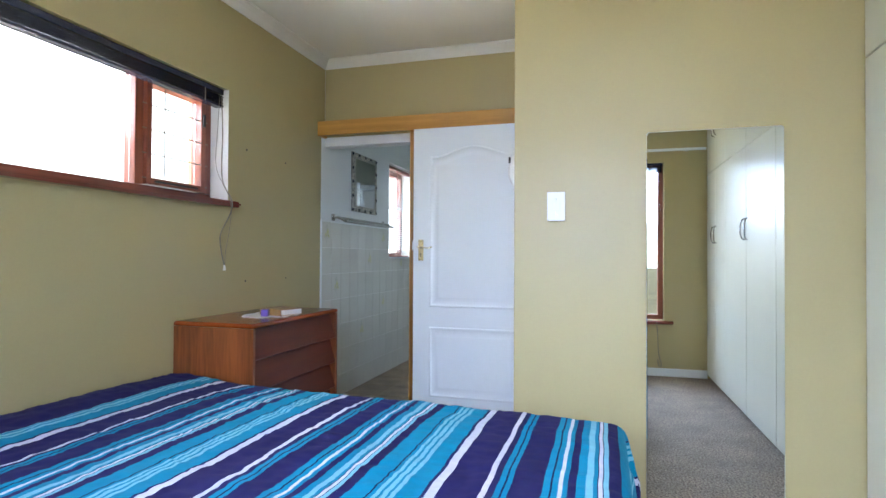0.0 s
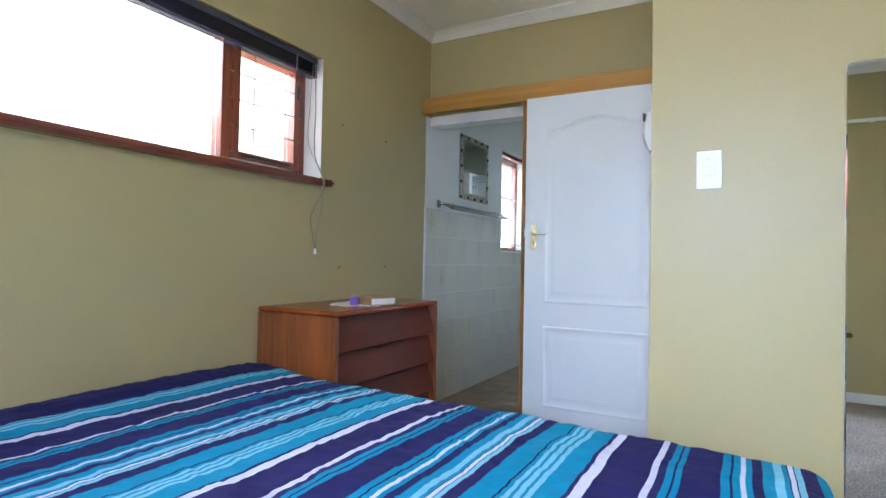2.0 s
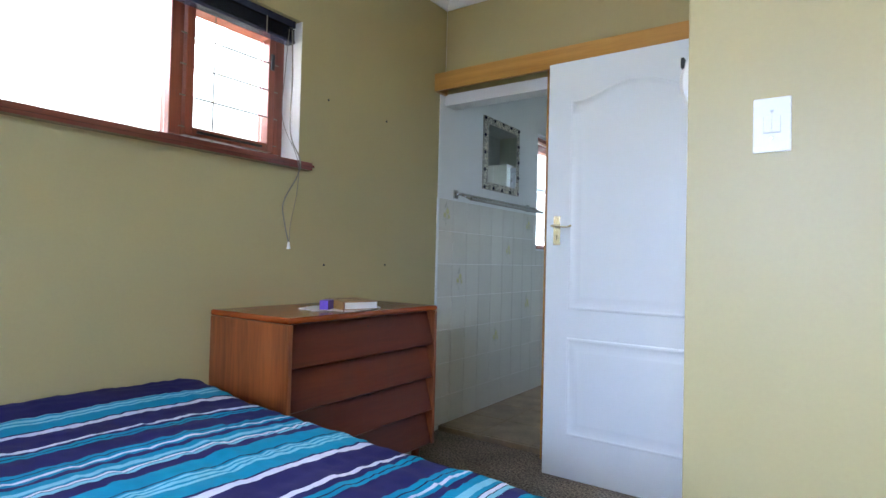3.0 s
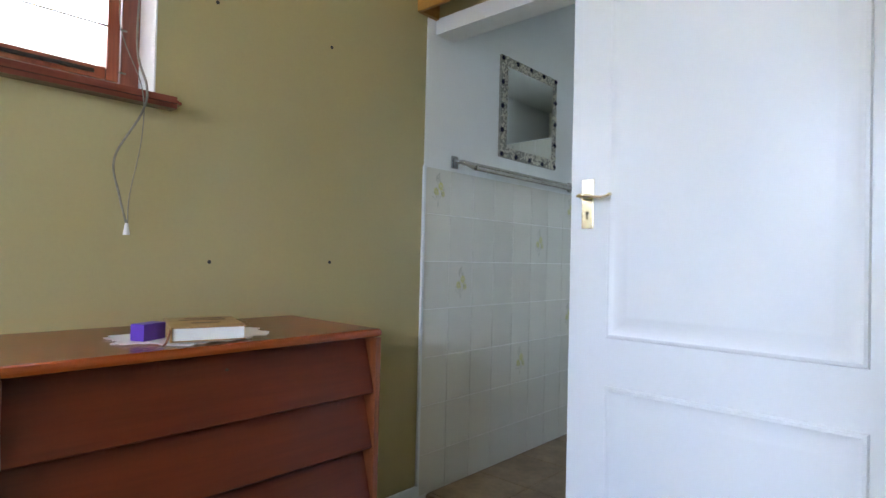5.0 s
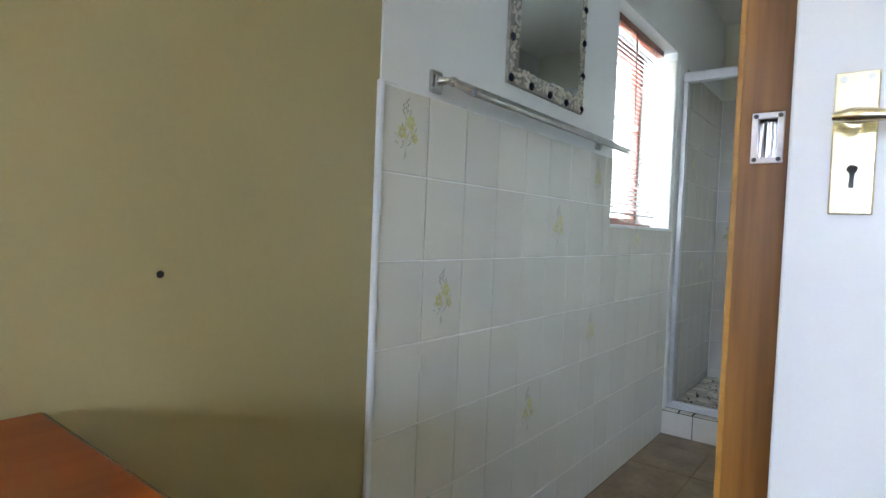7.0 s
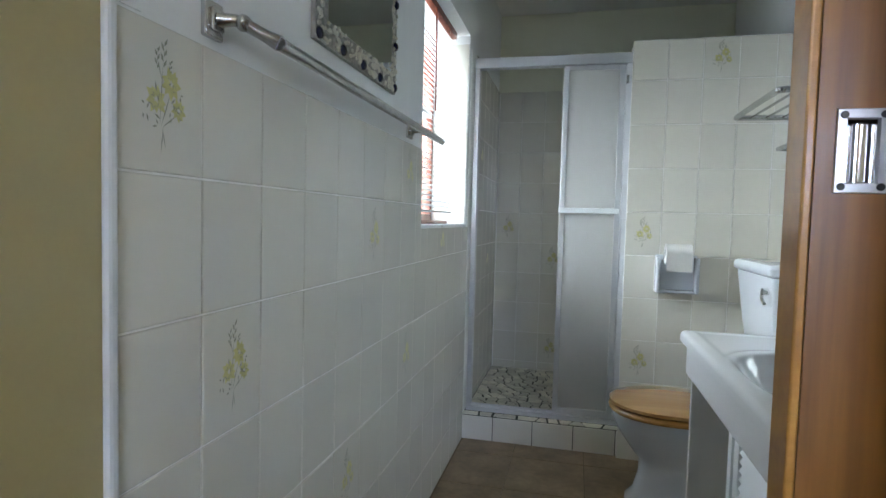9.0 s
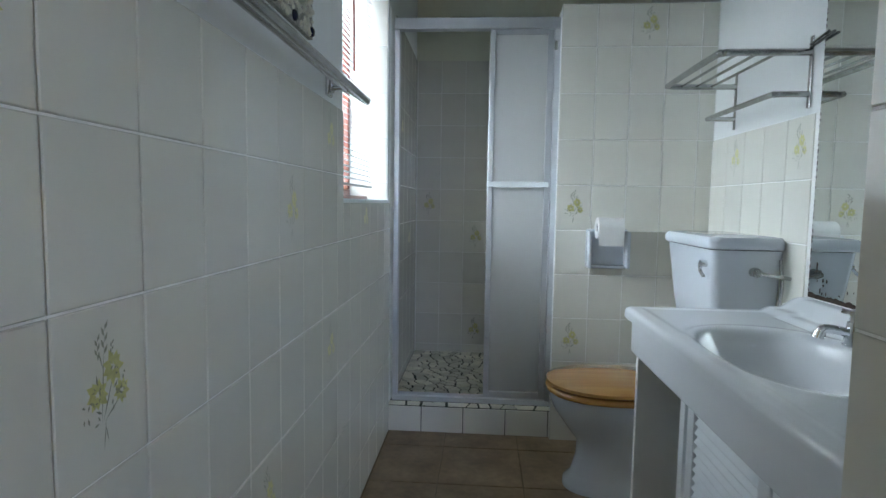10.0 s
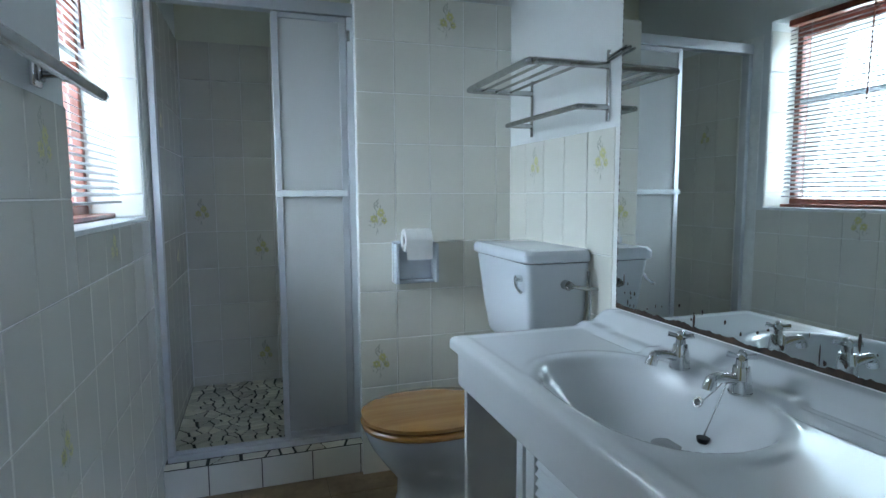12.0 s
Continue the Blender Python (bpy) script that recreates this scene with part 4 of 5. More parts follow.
def toilet():
    cy, f = 5.512, 0.030
    top = thing("toilet", "white porcelain toilet with a closed varnished oak seat", "toilet", (-1.0, cy, f))
    bm = bmesh.new()
    rings = [oval(-1.045, cy, 0.190, 0.120, f), oval(-1.045, cy, 0.188, 0.118, f + 0.02), oval(-1.045, cy, 0.160, 0.098, f + 0.05), oval(-1.045, cy, 0.142, 0.085, f + 0.12),
             oval(-1.035, cy, 0.150, 0.092, f + 0.18), oval(-1.04, cy, 0.185, 0.125, f + 0.23), oval(-1.055, cy, 0.222, 0.162, f + 0.305), oval(-1.06, cy, 0.236, 0.178, f + 0.352), oval(-1.06, cy, 0.238, 0.180, f + 0.372)]
    loft(bm, rings)
    part("bowl", bm, PORCELAIN, top, "white porcelain pedestal bowl", True)
    zb = f + 0.372
    bm = bmesh.new()
    loft(bm, [oval(-1.064, cy, 0.240, 0.190, zb + 0.004, front=0.05), oval(-1.064, cy, 0.247, 0.197, zb + 0.011, front=0.05), oval(-1.064, cy, 0.247, 0.197, zb + 0.019, front=0.05), oval(-1.064, cy, 0.240, 0.190, zb + 0.026, front=0.05)])
    part("seat", bm, SEAT_WOOD, top, "varnished oak seat ring", True)
    bm = bmesh.new()
    loft(bm, [oval(-1.064, cy, 0.238, 0.188, zb + 0.030, front=0.05), oval(-1.064, cy, 0.246, 0.196, zb + 0.036, front=0.05), oval(-1.064, cy, 0.244, 0.194, zb + 0.046, front=0.05), oval(-1.064, cy, 0.225, 0.175, zb + 0.054, front=0.05),
              oval(-1.045, cy, 0.13, 0.10, zb + 0.058, front=0.05), oval(-1.045, cy, 0.03, 0.02, zb + 0.059, front=0.05)])
    part("lid", bm, SEAT_WOOD, top, "closed varnished oak lid", True)
    for y in (cy - 0.07, cy + 0.07):
        part("hinge", rod(bmesh.new(), (-0.812, y - 0.02, zb + 0.03), (-0.812, y + 0.02, zb + 0.03), 0.012, 12), CHROME, top, "", True)
    part("flush_pipe", tube(bmesh.new(), smooth_line([(-0.69, cy, 0.66), (-0.69, cy, 0.50), (-0.71, cy, 0.36), (-0.83, cy, 0.33)]), 0.022, 14), PORCELAIN, top, "white flush pipe", True)
    part("foot_rear", boxes((-0.89, -0.77, cy - 0.07, cy + 0.07, f, zb - 0.05), bevel=0.03), PORCELAIN, top, "", True)


def rounded_rect(cx0, cx1, cy0, cy1, z, r, n=6):
    pts = []
    for cx, cy, a0 in ((cx1 - r, cy0 + r, -90), (cx1 - r, cy1 - r, 0), (cx0 + r, cy1 - r, 90), (cx0 + r, cy0 + r, 180)):
        pts += [(cx + r * math.cos(radians(a0 + k * 90 / n)), cy + r * math.sin(radians(a0 + k * 90 / n)), z) for k in range(n + 1)]
    return pts


def cistern():
    x0, x1, y0, y1, z0, z1 = -0.810, EAST - 0.004, 5.275, 5.722, 0.660, 0.970
    top = thing("cistern", "white porcelain toilet cistern mounted on the wall", "cistern", ((x0 + x1) / 2, (y0 + y1) / 2, z0))
    bm = bmesh.new()
    loft(bm, [rounded_rect(x0 + 0.050, x1, y0 + 0.06, y1 - 0.06, z0, 0.03), rounded_rect(x0 + 0.030, x1, y0 + 0.042, y1 - 0.042, z0 + 0.02, 0.03), rounded_rect(x0 + 0.018, x1, y0 + 0.022, y1 - 0.022, z0 + 0.12, 0.028), rounded_rect(x0, x1, y0, y1, z1, 0.024)])
    part("tank", bm, PORCELAIN, top, "", True)
    bm = bmesh.new()
    loft(bm, [rounded_rect(x0 - 0.008, x1, y0 - 0.010, y1 + 0.010, z1 + 0.004, 0.028), rounded_rect(x0 - 0.013, x1, y0 - 0.016, y1 + 0.016, z1 + 0.010, 0.03), rounded_rect(x0 - 0.013, x1, y0 - 0.016, y1 + 0.016, z1 + 0.030, 0.03),
              rounded_rect(x0 - 0.004, x1 - 0.004, y0 - 0.006, y1 + 0.006, z1 + 0.043, 0.03), rounded_rect(x0 + 0.03, x1 - 0.03, y0 + 0.03, y1 - 0.03, z1 + 0.047, 0.03)])
    part("tank_lid", bm, PORCELAIN, top, "rounded porcelain lid", True)
    bm = bmesh.new()
    rod(bm, (x0 + 0.012, y0 + 0.055, 0.920), (x0 - 0.016, y0 + 0.055, 0.920), 0.012, 16)
    tube(bm, smooth_line([(x0 - 0.014, y0 + 0.060, 0.921), (x0 - 0.020, y0 + 0.040, 0.900), (x0 - 0.022, y0 + 0.015, 0.890), (x0 - 0.022, y0 + 0.002, 0.884)]), 0.006, 8)
    part("flush_lever", bm, CHROME, top, "small chrome flush lever", True)
    bm = bmesh.new()
    rod(bm, (-0.672, y0 + 0.006, 0.900), (-0.672, y0 - 0.022, 0.900), 0.016, 8)
    rod(bm, (-0.672, y0 - 0.022, 0.900), (-0.672, y0 - 0.040, 0.900), 0.009, 12)
    tube(bm, smooth_line([(-0.672, y0 - 0.036, 0.900), (-0.635, y0 - 0.038, 0.893), (EAST - 0.001, y0 - 0.040, 0.885)]), 0.0065, 8)
    valve = part("inlet_valve", bm, DULL_STEEL, top, "dull chrome inlet nut and pipe", True)
    part("inlet_pipe", tube(bmesh.new(), smooth_line([(-0.604, y0 - 0.026, 0.945), (-0.598, y0 - 0.030, 0.85), (-0.606, y0 - 0.026, 0.74), (-0.612, y0 - 0.02, 0.66)]), 0.006, 8), DULL_STEEL, valve, "", True)


toilet()
cistern()


# ---- bathroom: vanity ----
def vanity():
    x0, x1, y0, y1, zt = -1.115, EAST - 0.003, 3.946, 5.152, 0.800
    top = thing("vanity_unit", "white vanity cupboard with a louvred door below the basin", "vanity", ((x0 + x1) / 2, (y0 + y1) / 2, 0.03))
    part("end_panel", boxes((x0 + 0.035, x1, y1 - 0.045, y1 - 0.027, 0.03, zt - 0.036)), WHITE_TRIM, top, "cream end panel")
    part("apron", boxes((x0 + 0.018, x0 + 0.034, y0 + 0.002, y1 - 0.02, 0.662, zt - 0.0365), bevel=0.002), RESIN, top, "white apron board under the top")
    fx = x0 + 0.110
    part("carcass", boxes((fx + 0.022, x1, y0 + 0.002, 4.935, 0.03, 0.66)), WHITE, top)
    part("post", boxes((fx - 0.004, fx + 0.021, 4.900, 4.935, 0.03, 0.66), bevel=0.002), WHITE, top)
    for a, b in ((4.46, 4.890), (4.01, 4.45)):
        d = part("louvred_door", boxes((fx, fx + 0.02, a, a + 0.045, 0.06, 0.655), (fx, fx + 0.02, b - 0.045, b, 0.06, 0.655), (fx, fx + 0.02, a + 0.0455, b - 0.0455, 0.06, 0.11), (fx, fx + 0.02, a + 0.0455, b - 0.0455, 0.61, 0.655), bevel=0.002), WHITE, top, "white louvred cupboard door")
        me = None
        for k in range(20):
            z = 0.122 + k * 0.0250
            if me is None:
                me = mesh_of("slat", loft(bmesh.new(), [[(fx + 0.002, y, 0.0), (fx + 0.0045, y, -0.0035), (fx + 0.0195, y, 0.0195), (fx + 0.017, y, 0.023)] for y in (a + 0.046, b - 0.046)]), WHITE)
            s = part("slat", me, WHITE, d)
            s.location.z = z
        part("knob", rod(bmesh.new(), (fx, b - 0.02 if a < 4.2 else a + 0.02, 0.42), (fx - 0.025, b - 0.02 if a < 4.2 else a + 0.02, 0.42), 0.010, 12), PORCELAIN, d, "", True)

    slab = thing("washbasin", "glossy white moulded vanity top with an oval basin", "washbasin", ((x0 + x1) / 2, (y0 + y1) / 2, zt - 0.035))
    bx, by, ax, ay = -0.897, 4.590, 0.172, 0.258

    def height(x, y):
        def ss(a, b, t):
            t = min(1, max(0, (t - a) / (b - a)))
            return t * t * (3 - 2 * t)
        z = zt + 0.012 * ss(-0.720, -0.690, x) + 0.030 * ss(-0.665, -0.605, x)
        r = (abs((x - bx) / ax) ** 2.4 + abs((y - by) / ay) ** 2.4) ** (1 / 2.4)
        z += 0.004 * math.exp(-((r - 1.10) / 0.07) ** 2)
        if r < 1.06:
            bowl = 0.116 * (1 - min(1, max(0, (r - 0.30) / 0.72)) ** 2.2) * ss(1.06, 0.93, r)
            z = z * 1.0 - bowl - (z - zt) * ss(1.06, 0.9, r)
        # ridged soap recess at one end, a plain shallow one at the other
        q = max(abs(x + 0.688) / 0.036, abs(y - 4.345) / 0.085)
        dip = ss(1.15, 0.85, q)
        z -= 0.010 * dip - 0.003 * dip * (0.5 + 0.5 * math.cos((x + 0.688) * math.tau / 0.018))
        q = max(abs(x + 0.690) / 0.036, abs(y - 4.930) / 0.090)
        z -= 0.006 * ss(1.15, 0.85, q)
        edge = min(x - x0, y1 - y)
        if edge < 0.018:
            z -= 0.018 - math.sqrt(max(0, 0.018 ** 2 - (0.018 - edge) ** 2))
        elif edge < 0.05:
            z += 0.003 * math.sin(math.pi * (edge - 0.018) / 0.032)
        return z

    bm = bmesh.new()
    xs = [x0 + 0.0195 * (k / 7) ** 1.6 for k in range(7)] + [x0 + 0.0195 + (x1 - x0 - 0.0195) * k / 78 for k in range(79)]
    ys = [y0 + (y1 - 0.0195 - y0) * k / 150 for k in range(151)] + [y1 - 0.0195 * ((6 - k) / 7) ** 1.6 for k in range(7)]
    g = [[bm.verts.new((x, y, height(x, y))) for y in ys] for x in xs]
    for i in range(len(xs) - 1):
        for j in range(len(ys) - 1):
            bm.faces.new((g[i][j], g[i + 1][j], g[i + 1][j + 1], g[i][j + 1]))
    rim = [g[i][0] for i in range(len(xs))] + g[-1][1:] + [g[i][-1] for i in range(len(xs) - 2, -1, -1)] + g[0][-2:0:-1]
    low = [bm.verts.new((v.co.x, v.co.y, zt - 0.036)) for v in rim]
    for k in range(len(rim)):
        bm.faces.new((rim[k], low[k], low[(k + 1) % len(rim)], rim[(k + 1) % len(rim)]))
    bmesh.ops.recalc_face_normals(bm, faces=bm.faces[:])
    part("top_surface", bm, RESIN, slab, "", True)
    bm = bmesh.new()
    ox, oz = -0.747, 0.757
    way = Vector((-0.9, 0, 0.42)).normalized()
    rod(bm, Vector((ox, 4.605, oz)) - way * 0.01, Vector((ox, 4.605, oz)) + way * 0.002, 0.0115, 20)
    ring = part("overflow", bm, DULL_STEEL, slab, "chrome overflow ring", True)
    part("overflow_hole", rod(bmesh.new(), Vector((ox, 4.605, oz)) + way * 0.0021, Vector((ox, 4.605, oz)) + way * 0.0026, 0.0075, 14), BLACK, ring)
    part("drain", rod(bmesh.new(), (-0.842, 4.585, 0.678), (-0.842, 4.585, 0.6875), 0.030, 24), DULL_STEEL, slab, "dull steel drain ring", True)
    plug = thing("basin_plug", "black plug on a thin chain hanging in the basin", "plug", (-0.79, 4.54, 0.705))
    bm = bmesh.new()
    bmesh.ops.create_cone(bm, cap_ends=True, segments=16, radius1=0.011, radius2=0.013, depth=0.010, matrix=Matrix.Translation((-0.792, 4.540, 0.709)))
    part("stopper", bm, BLACK, plug, "", True)
    bm = bmesh.new()
    pts = smooth_line([(-0.750, 4.524, 0.838), (-0.766, 4.529, 0.790), (-0.785, 4.537, 0.735), (-0.792, 4.540, 0.714)], 10)
    for p in pts:
        bmesh.ops.create_icosphere(bm, subdivisions=1, radius=0.0019, matrix=Matrix.Translation(p))
    tube(bm, pts, 0.0009, 5)
    tube(bm, smooth_line([(-0.750, 4.605, 0.759), (-0.762, 4.585, 0.765), (-0.762, 4.550, 0.800), (-0.752, 4.526, 0.836)]), 0.0012, 5)
    part("chain", bm, DULL_STEEL, plug, "thin metal ball chain", True)


vanity()


def tap(y):
    t = thing("basin_tap", "chrome pillar tap with a cross handle on the vanity top", "tap", (-0.722, y, 0.803), "pair of basin taps")
    c = Vector((-0.722, y, 0.803))

    def grow(b):
        bmesh.ops.transform(b, matrix=Matrix.Translation(c) @ Matrix.Diagonal((1.05, 1.0, 0.98, 1)) @ Matrix.Translation(-c), verts=b.verts[:])

    bm = bmesh.new()
    for r1, r2, z0, z1 in ((0.023, 0.023, 0, 0.004), (0.021, 0.019, 0.004, 0.030), (0.019, 0.015, 0.030, 0.055), (0.011, 0.010, 0.055, 0.070)):
        bmesh.ops.create_cone(bm, cap_ends=True, segments=20, radius1=r1, radius2=r2, depth=z1 - z0, matrix=Matrix.Translation(c + Vector((0, 0, (z0 + z1) / 2))))
    grow(bm)
    part("tap_body", bm, CHROME, t, "", True)
    bm = bmesh.new()
    tube(bm, smooth_line([c + Vector((-0.008, 0, 0.026)), c + Vector((-0.030, 0, 0.034)), c + Vector((-0.055, 0, 0.038)), c + Vector((-0.068, 0, 0.036)), c + Vector((-0.073, 0, 0.026))]), 0.0105, 12)
    rod(bm, c + Vector((-0.072, 0, 0.030)), c + Vector((-0.076, 0, 0.016)), 0.0125, 14)
    grow(bm)
    part("spout", bm, CHROME, t, "", True)
    bm = bmesh.new()
    for k in range(4):
        a = radians(45 + 90 * k)
        d = Vector((math.cos(a), math.sin(a), 0))
        tube(bm, [c + d * 0.004 + Vector((0, 0, 0.074)), c + d * 0.016 + Vector((0, 0, 0.076)), c + d * 0.026 + Vector((0, 0, 0.078))], [0.005, 0.0052, 0.0062], 8)
    bmesh.ops.create_uvsphere(bm, u_segments=12, v_segments=8, radius=0.010, matrix=Matrix.Translation(c + Vector((0, 0, 0.077))))
    grow(bm)
    part("cross_handle", bm, CHROME, t, "", True)


tap(4.690)
tap(4.522)


def vanity_mirror():
    x, y0, y1, z0, z1 = EAST - 0.0065, 3.95, 5.134, 0.846, 1.95
    top = thing("vanity_mirror", "frameless wall mirror with decayed dark silvering along its foot", "mirror", (EAST, (y0 + y1) / 2, z0))
    part("mirror_glass", boxes((x, EAST - 0.001, y0, y1, z0, z1)), BATH_MIRROR, top)
    rng = random.Random(4)
    bm = bmesh.new()
    n = 150
    h = [0.007 + 0.012 * max(0, noise.noise(Vector((k * 0.11, 1, 0))) + 0.35) + rng.uniform(0, 0.005) for k in range(n + 1)]
    for k in range(n):
        ya, yb = y0 + (y1 - y0) * k / n, y0 + (y1 - y0) * (k + 1) / n
        vs = [bm.verts.new(p) for p in ((x - 0.0006, ya, z0), (x - 0.0006, yb, z0), (x - 0.0006, yb, z0 + h[k + 1]), (x - 0.0006, ya, z0 + h[k]))]
        bm.faces.new(vs)
    for k in range(34):
        y, z = rng.uniform(4.25, 5.10), z0 + 0.015 + abs(rng.gauss(0, 0.03))
        w, l = rng.uniform(0.0012, 0.004), rng.uniform(0.002, 0.009) if k % 9 else rng.uniform(0.01, 0.04)
        pts = [(y + w * math.cos(a * math.tau / 7) * rng.uniform(0.6, 1.2), z + l * math.sin(a * math.tau / 7) * rng.uniform(0.6, 1.2)) for a in range(7)]
        bm.faces.new([bm.verts.new((x - 0.0006, p, max(q, z0))) for p, q in pts])
    for k in range(60):
        z = z0 + 0.02 + k * 0.018 + rng.uniform(-0.005, 0.005)
        w, l = rng.uniform(0.001, 0.004), rng.uniform(0.003, 0.008)
        bm.faces.new([bm.verts.new((x - 0.0006, y1 - d, z + s)) for d, s in ((0, -l), (0, l), (w, l * 0.4), (w * 0.7, -l * 0.6))])
    tagged(part("decayed_edge", bm, DARK_EDGE, top, "dark flaking silvering along the lower edge"), kind="stuff")


vanity_mirror()


# ---- bathroom: fittings on the walls ----
def towel_rack():
    top = thing("towel_rack", "chrome wall rack with a barred shelf and a lower rail", "towel rack", (EAST, 5.45, 1.6))
    xw, ya, yb, zs, zl = EAST - 0.002, 5.205, 5.715, 1.588, 1.462
    for y in (ya, yb):
        part("wall_strip", boxes((xw - 0.004, xw, y - 0.009, y + 0.009, 1.420, 1.637), bevel=0.002), DULL_STEEL, top, "flat steel fixing strip")
    out = xw - 0.272
    bm = bmesh.new()
    tube(bm, smooth_line([(xw - 0.003, ya, zs), (out + 0.05, ya, zs), (out + 0.012, ya + 0.010, zs), (out, ya + 0.05, zs), (out, yb - 0.05, zs), (out + 0.012, yb - 0.010, zs), (out + 0.05, yb, zs), (xw - 0.003, yb, zs)], 8), 0.0108, 12)
    part("shelf_rim", bm, DULL_STEEL, top, "thick chrome rim bar", True)
    for k in range(3):
        x = out + 0.058 + 0.058 * k
        part("shelf_bar", rod(bmesh.new(), (x, ya + 0.002, zs), (x, yb - 0.002, zs), 0.0050, 8), DULL_STEEL, top, "", True)
    lo = xw - 0.108
    bm = bmesh.new()
    tube(bm, smooth_line([(xw - 0.003, ya, zl), (lo + 0.04, ya, zl), (lo + 0.01, ya + 0.008, zl), (lo, ya + 0.04, zl), (lo, yb - 0.04, zl), (lo + 0.01, yb - 0.008, zl), (lo + 0.04, yb, zl), (xw - 0.003, yb, zl)], 8), 0.0092, 12)
    part("lower_rail", bm, DULL_STEEL, top, "", True)
    for z, e in ((1.610, -0.10), (1.600, -0.12)):
        part("side_peg", rod(bmesh.new(), (xw - 0.008, ya - 0.004, z), (xw - 0.012, ya + e, z + 0.012), 0.0042, 8), DULL_STEEL, top, "", True)


towel_rack()


def paper_holder():
    x0, x1, z0, z1, y = -1.107, -0.926, 0.836, 1.008, BACK - 0.009
    top = thing("toilet_paper_holder", "white ceramic toilet paper holder on the tiles", "toilet paper holder", ((x0 + x1) / 2, y, z0))
    part("back_plate", boxes((x0, x1, y - 0.014, y, z0, z1), bevel=0.006), PORCELAIN, top, "", True)
    part("bottom_lip", boxes((x0 + 0.006, x1 - 0.006, y - 0.055, y - 0.012, z0, z0 + 0.014), bevel=0.006), PORCELAIN, top, "", True)
    for a in (x0, x1 - 0.016):
        part("cheek", boxes((a, a + 0.016, y - 0.075, y - 0.012, z0 + 0.002, z1 - 0.008), bevel=0.006), PORCELAIN, top, "", True)
    roll = thing("toilet_roll", "white toilet roll with a hanging sheet in its holder", "toilet roll", ((x0 + x1) / 2, y - 0.05, 0.99))
    bm = bmesh.new()
    c = Vector((0, y - 0.062, 1.014))
    a, b = x0 + 0.035, x1 - 0.036
    ring = lambda x, r: [(x, c.y + r * math.cos(k * math.tau / 32), c.z + r * math.sin(k * math.tau / 32)) for k in range(32)]
    loft(bm, [ring(a + 0.003, 0.021), ring(a, 0.023), ring(a, 0.044), ring(a + 0.002, 0.046), ring(b - 0.002, 0.046), ring(b, 0.044), ring(b, 0.023), ring(b - 0.003, 0.021), ring(a + 0.003, 0.021)], False, False)
    part("paper", bm, PAPER, roll, "", True)
    part("core", rod(bmesh.new(), (a + 0.006, c.y, c.z), (b - 0.006, c.y, c.z), 0.0208, 20), BLACK, roll, "dark hollow core", True)
    part("loose_sheet", boxes((a + 0.002, b - 0.002, c.y - 0.0475, c.y - 0.0464, c.z - 0.075, c.z + 0.004)), PAPER, roll)


paper_holder()


def towel_rail():
    top = thing("towel_rail", "chrome double towel rail fixed above the tiles", "towel rail", (WEST, 4.4, 1.42))
    for y in (3.922, 4.918):
        m = part("mount", boxes((WEST, WEST + 0.010, y - 0.021, y + 0.021, 1.398, 1.452), (WEST + 0.010, WEST + 0.018, y - 0.013, y + 0.013, 1.408, 1.442), bevel=0.003), DULL_STEEL, top, "square chrome wall mount", True)
        bm = bmesh.new()
        tube(bm, smooth_line([(WEST + 0.016, y, 1.425), (WEST + 0.045, y + 0.01, 1.424), (WEST + 0.075, y + 0.022, 1.408), (WEST + 0.098, y + 0.03, 1.396)]), [0.012, 0.011, 0.010, 0.0095, 0.009, 0.0088, 0.0086, 0.0086, 0.0086, 0.0088, 0.009, 0.009, 0.0092, 0.0095, 0.010, 0.0105, 0.011, 0.0115, 0.012], 12)
        bmesh.ops.create_uvsphere(bm, u_segments=12, v_segments=8, radius=0.0125, matrix=Matrix.Translation((WEST + 0.050, y + 0.011, 1.422)))
        part("arm", bm, DULL_STEEL, m, "curved chrome arm", True)
    for x, z, a, b in ((WEST + 0.050, 1.422, 3.932, 4.945), (WEST + 0.098, 1.396, 3.952, 4.968)):
        part("rail", tube(bmesh.new(), [(x, a, z), (x, b, z)], 0.0098, 14), DULL_STEEL, top, "", True)
        part("rail_cap", rod(bmesh.new(), (x, b, z), (x, b + 0.014, z), 0.0105, 14), DULL_STEEL, top, "", True)


towel_rail()


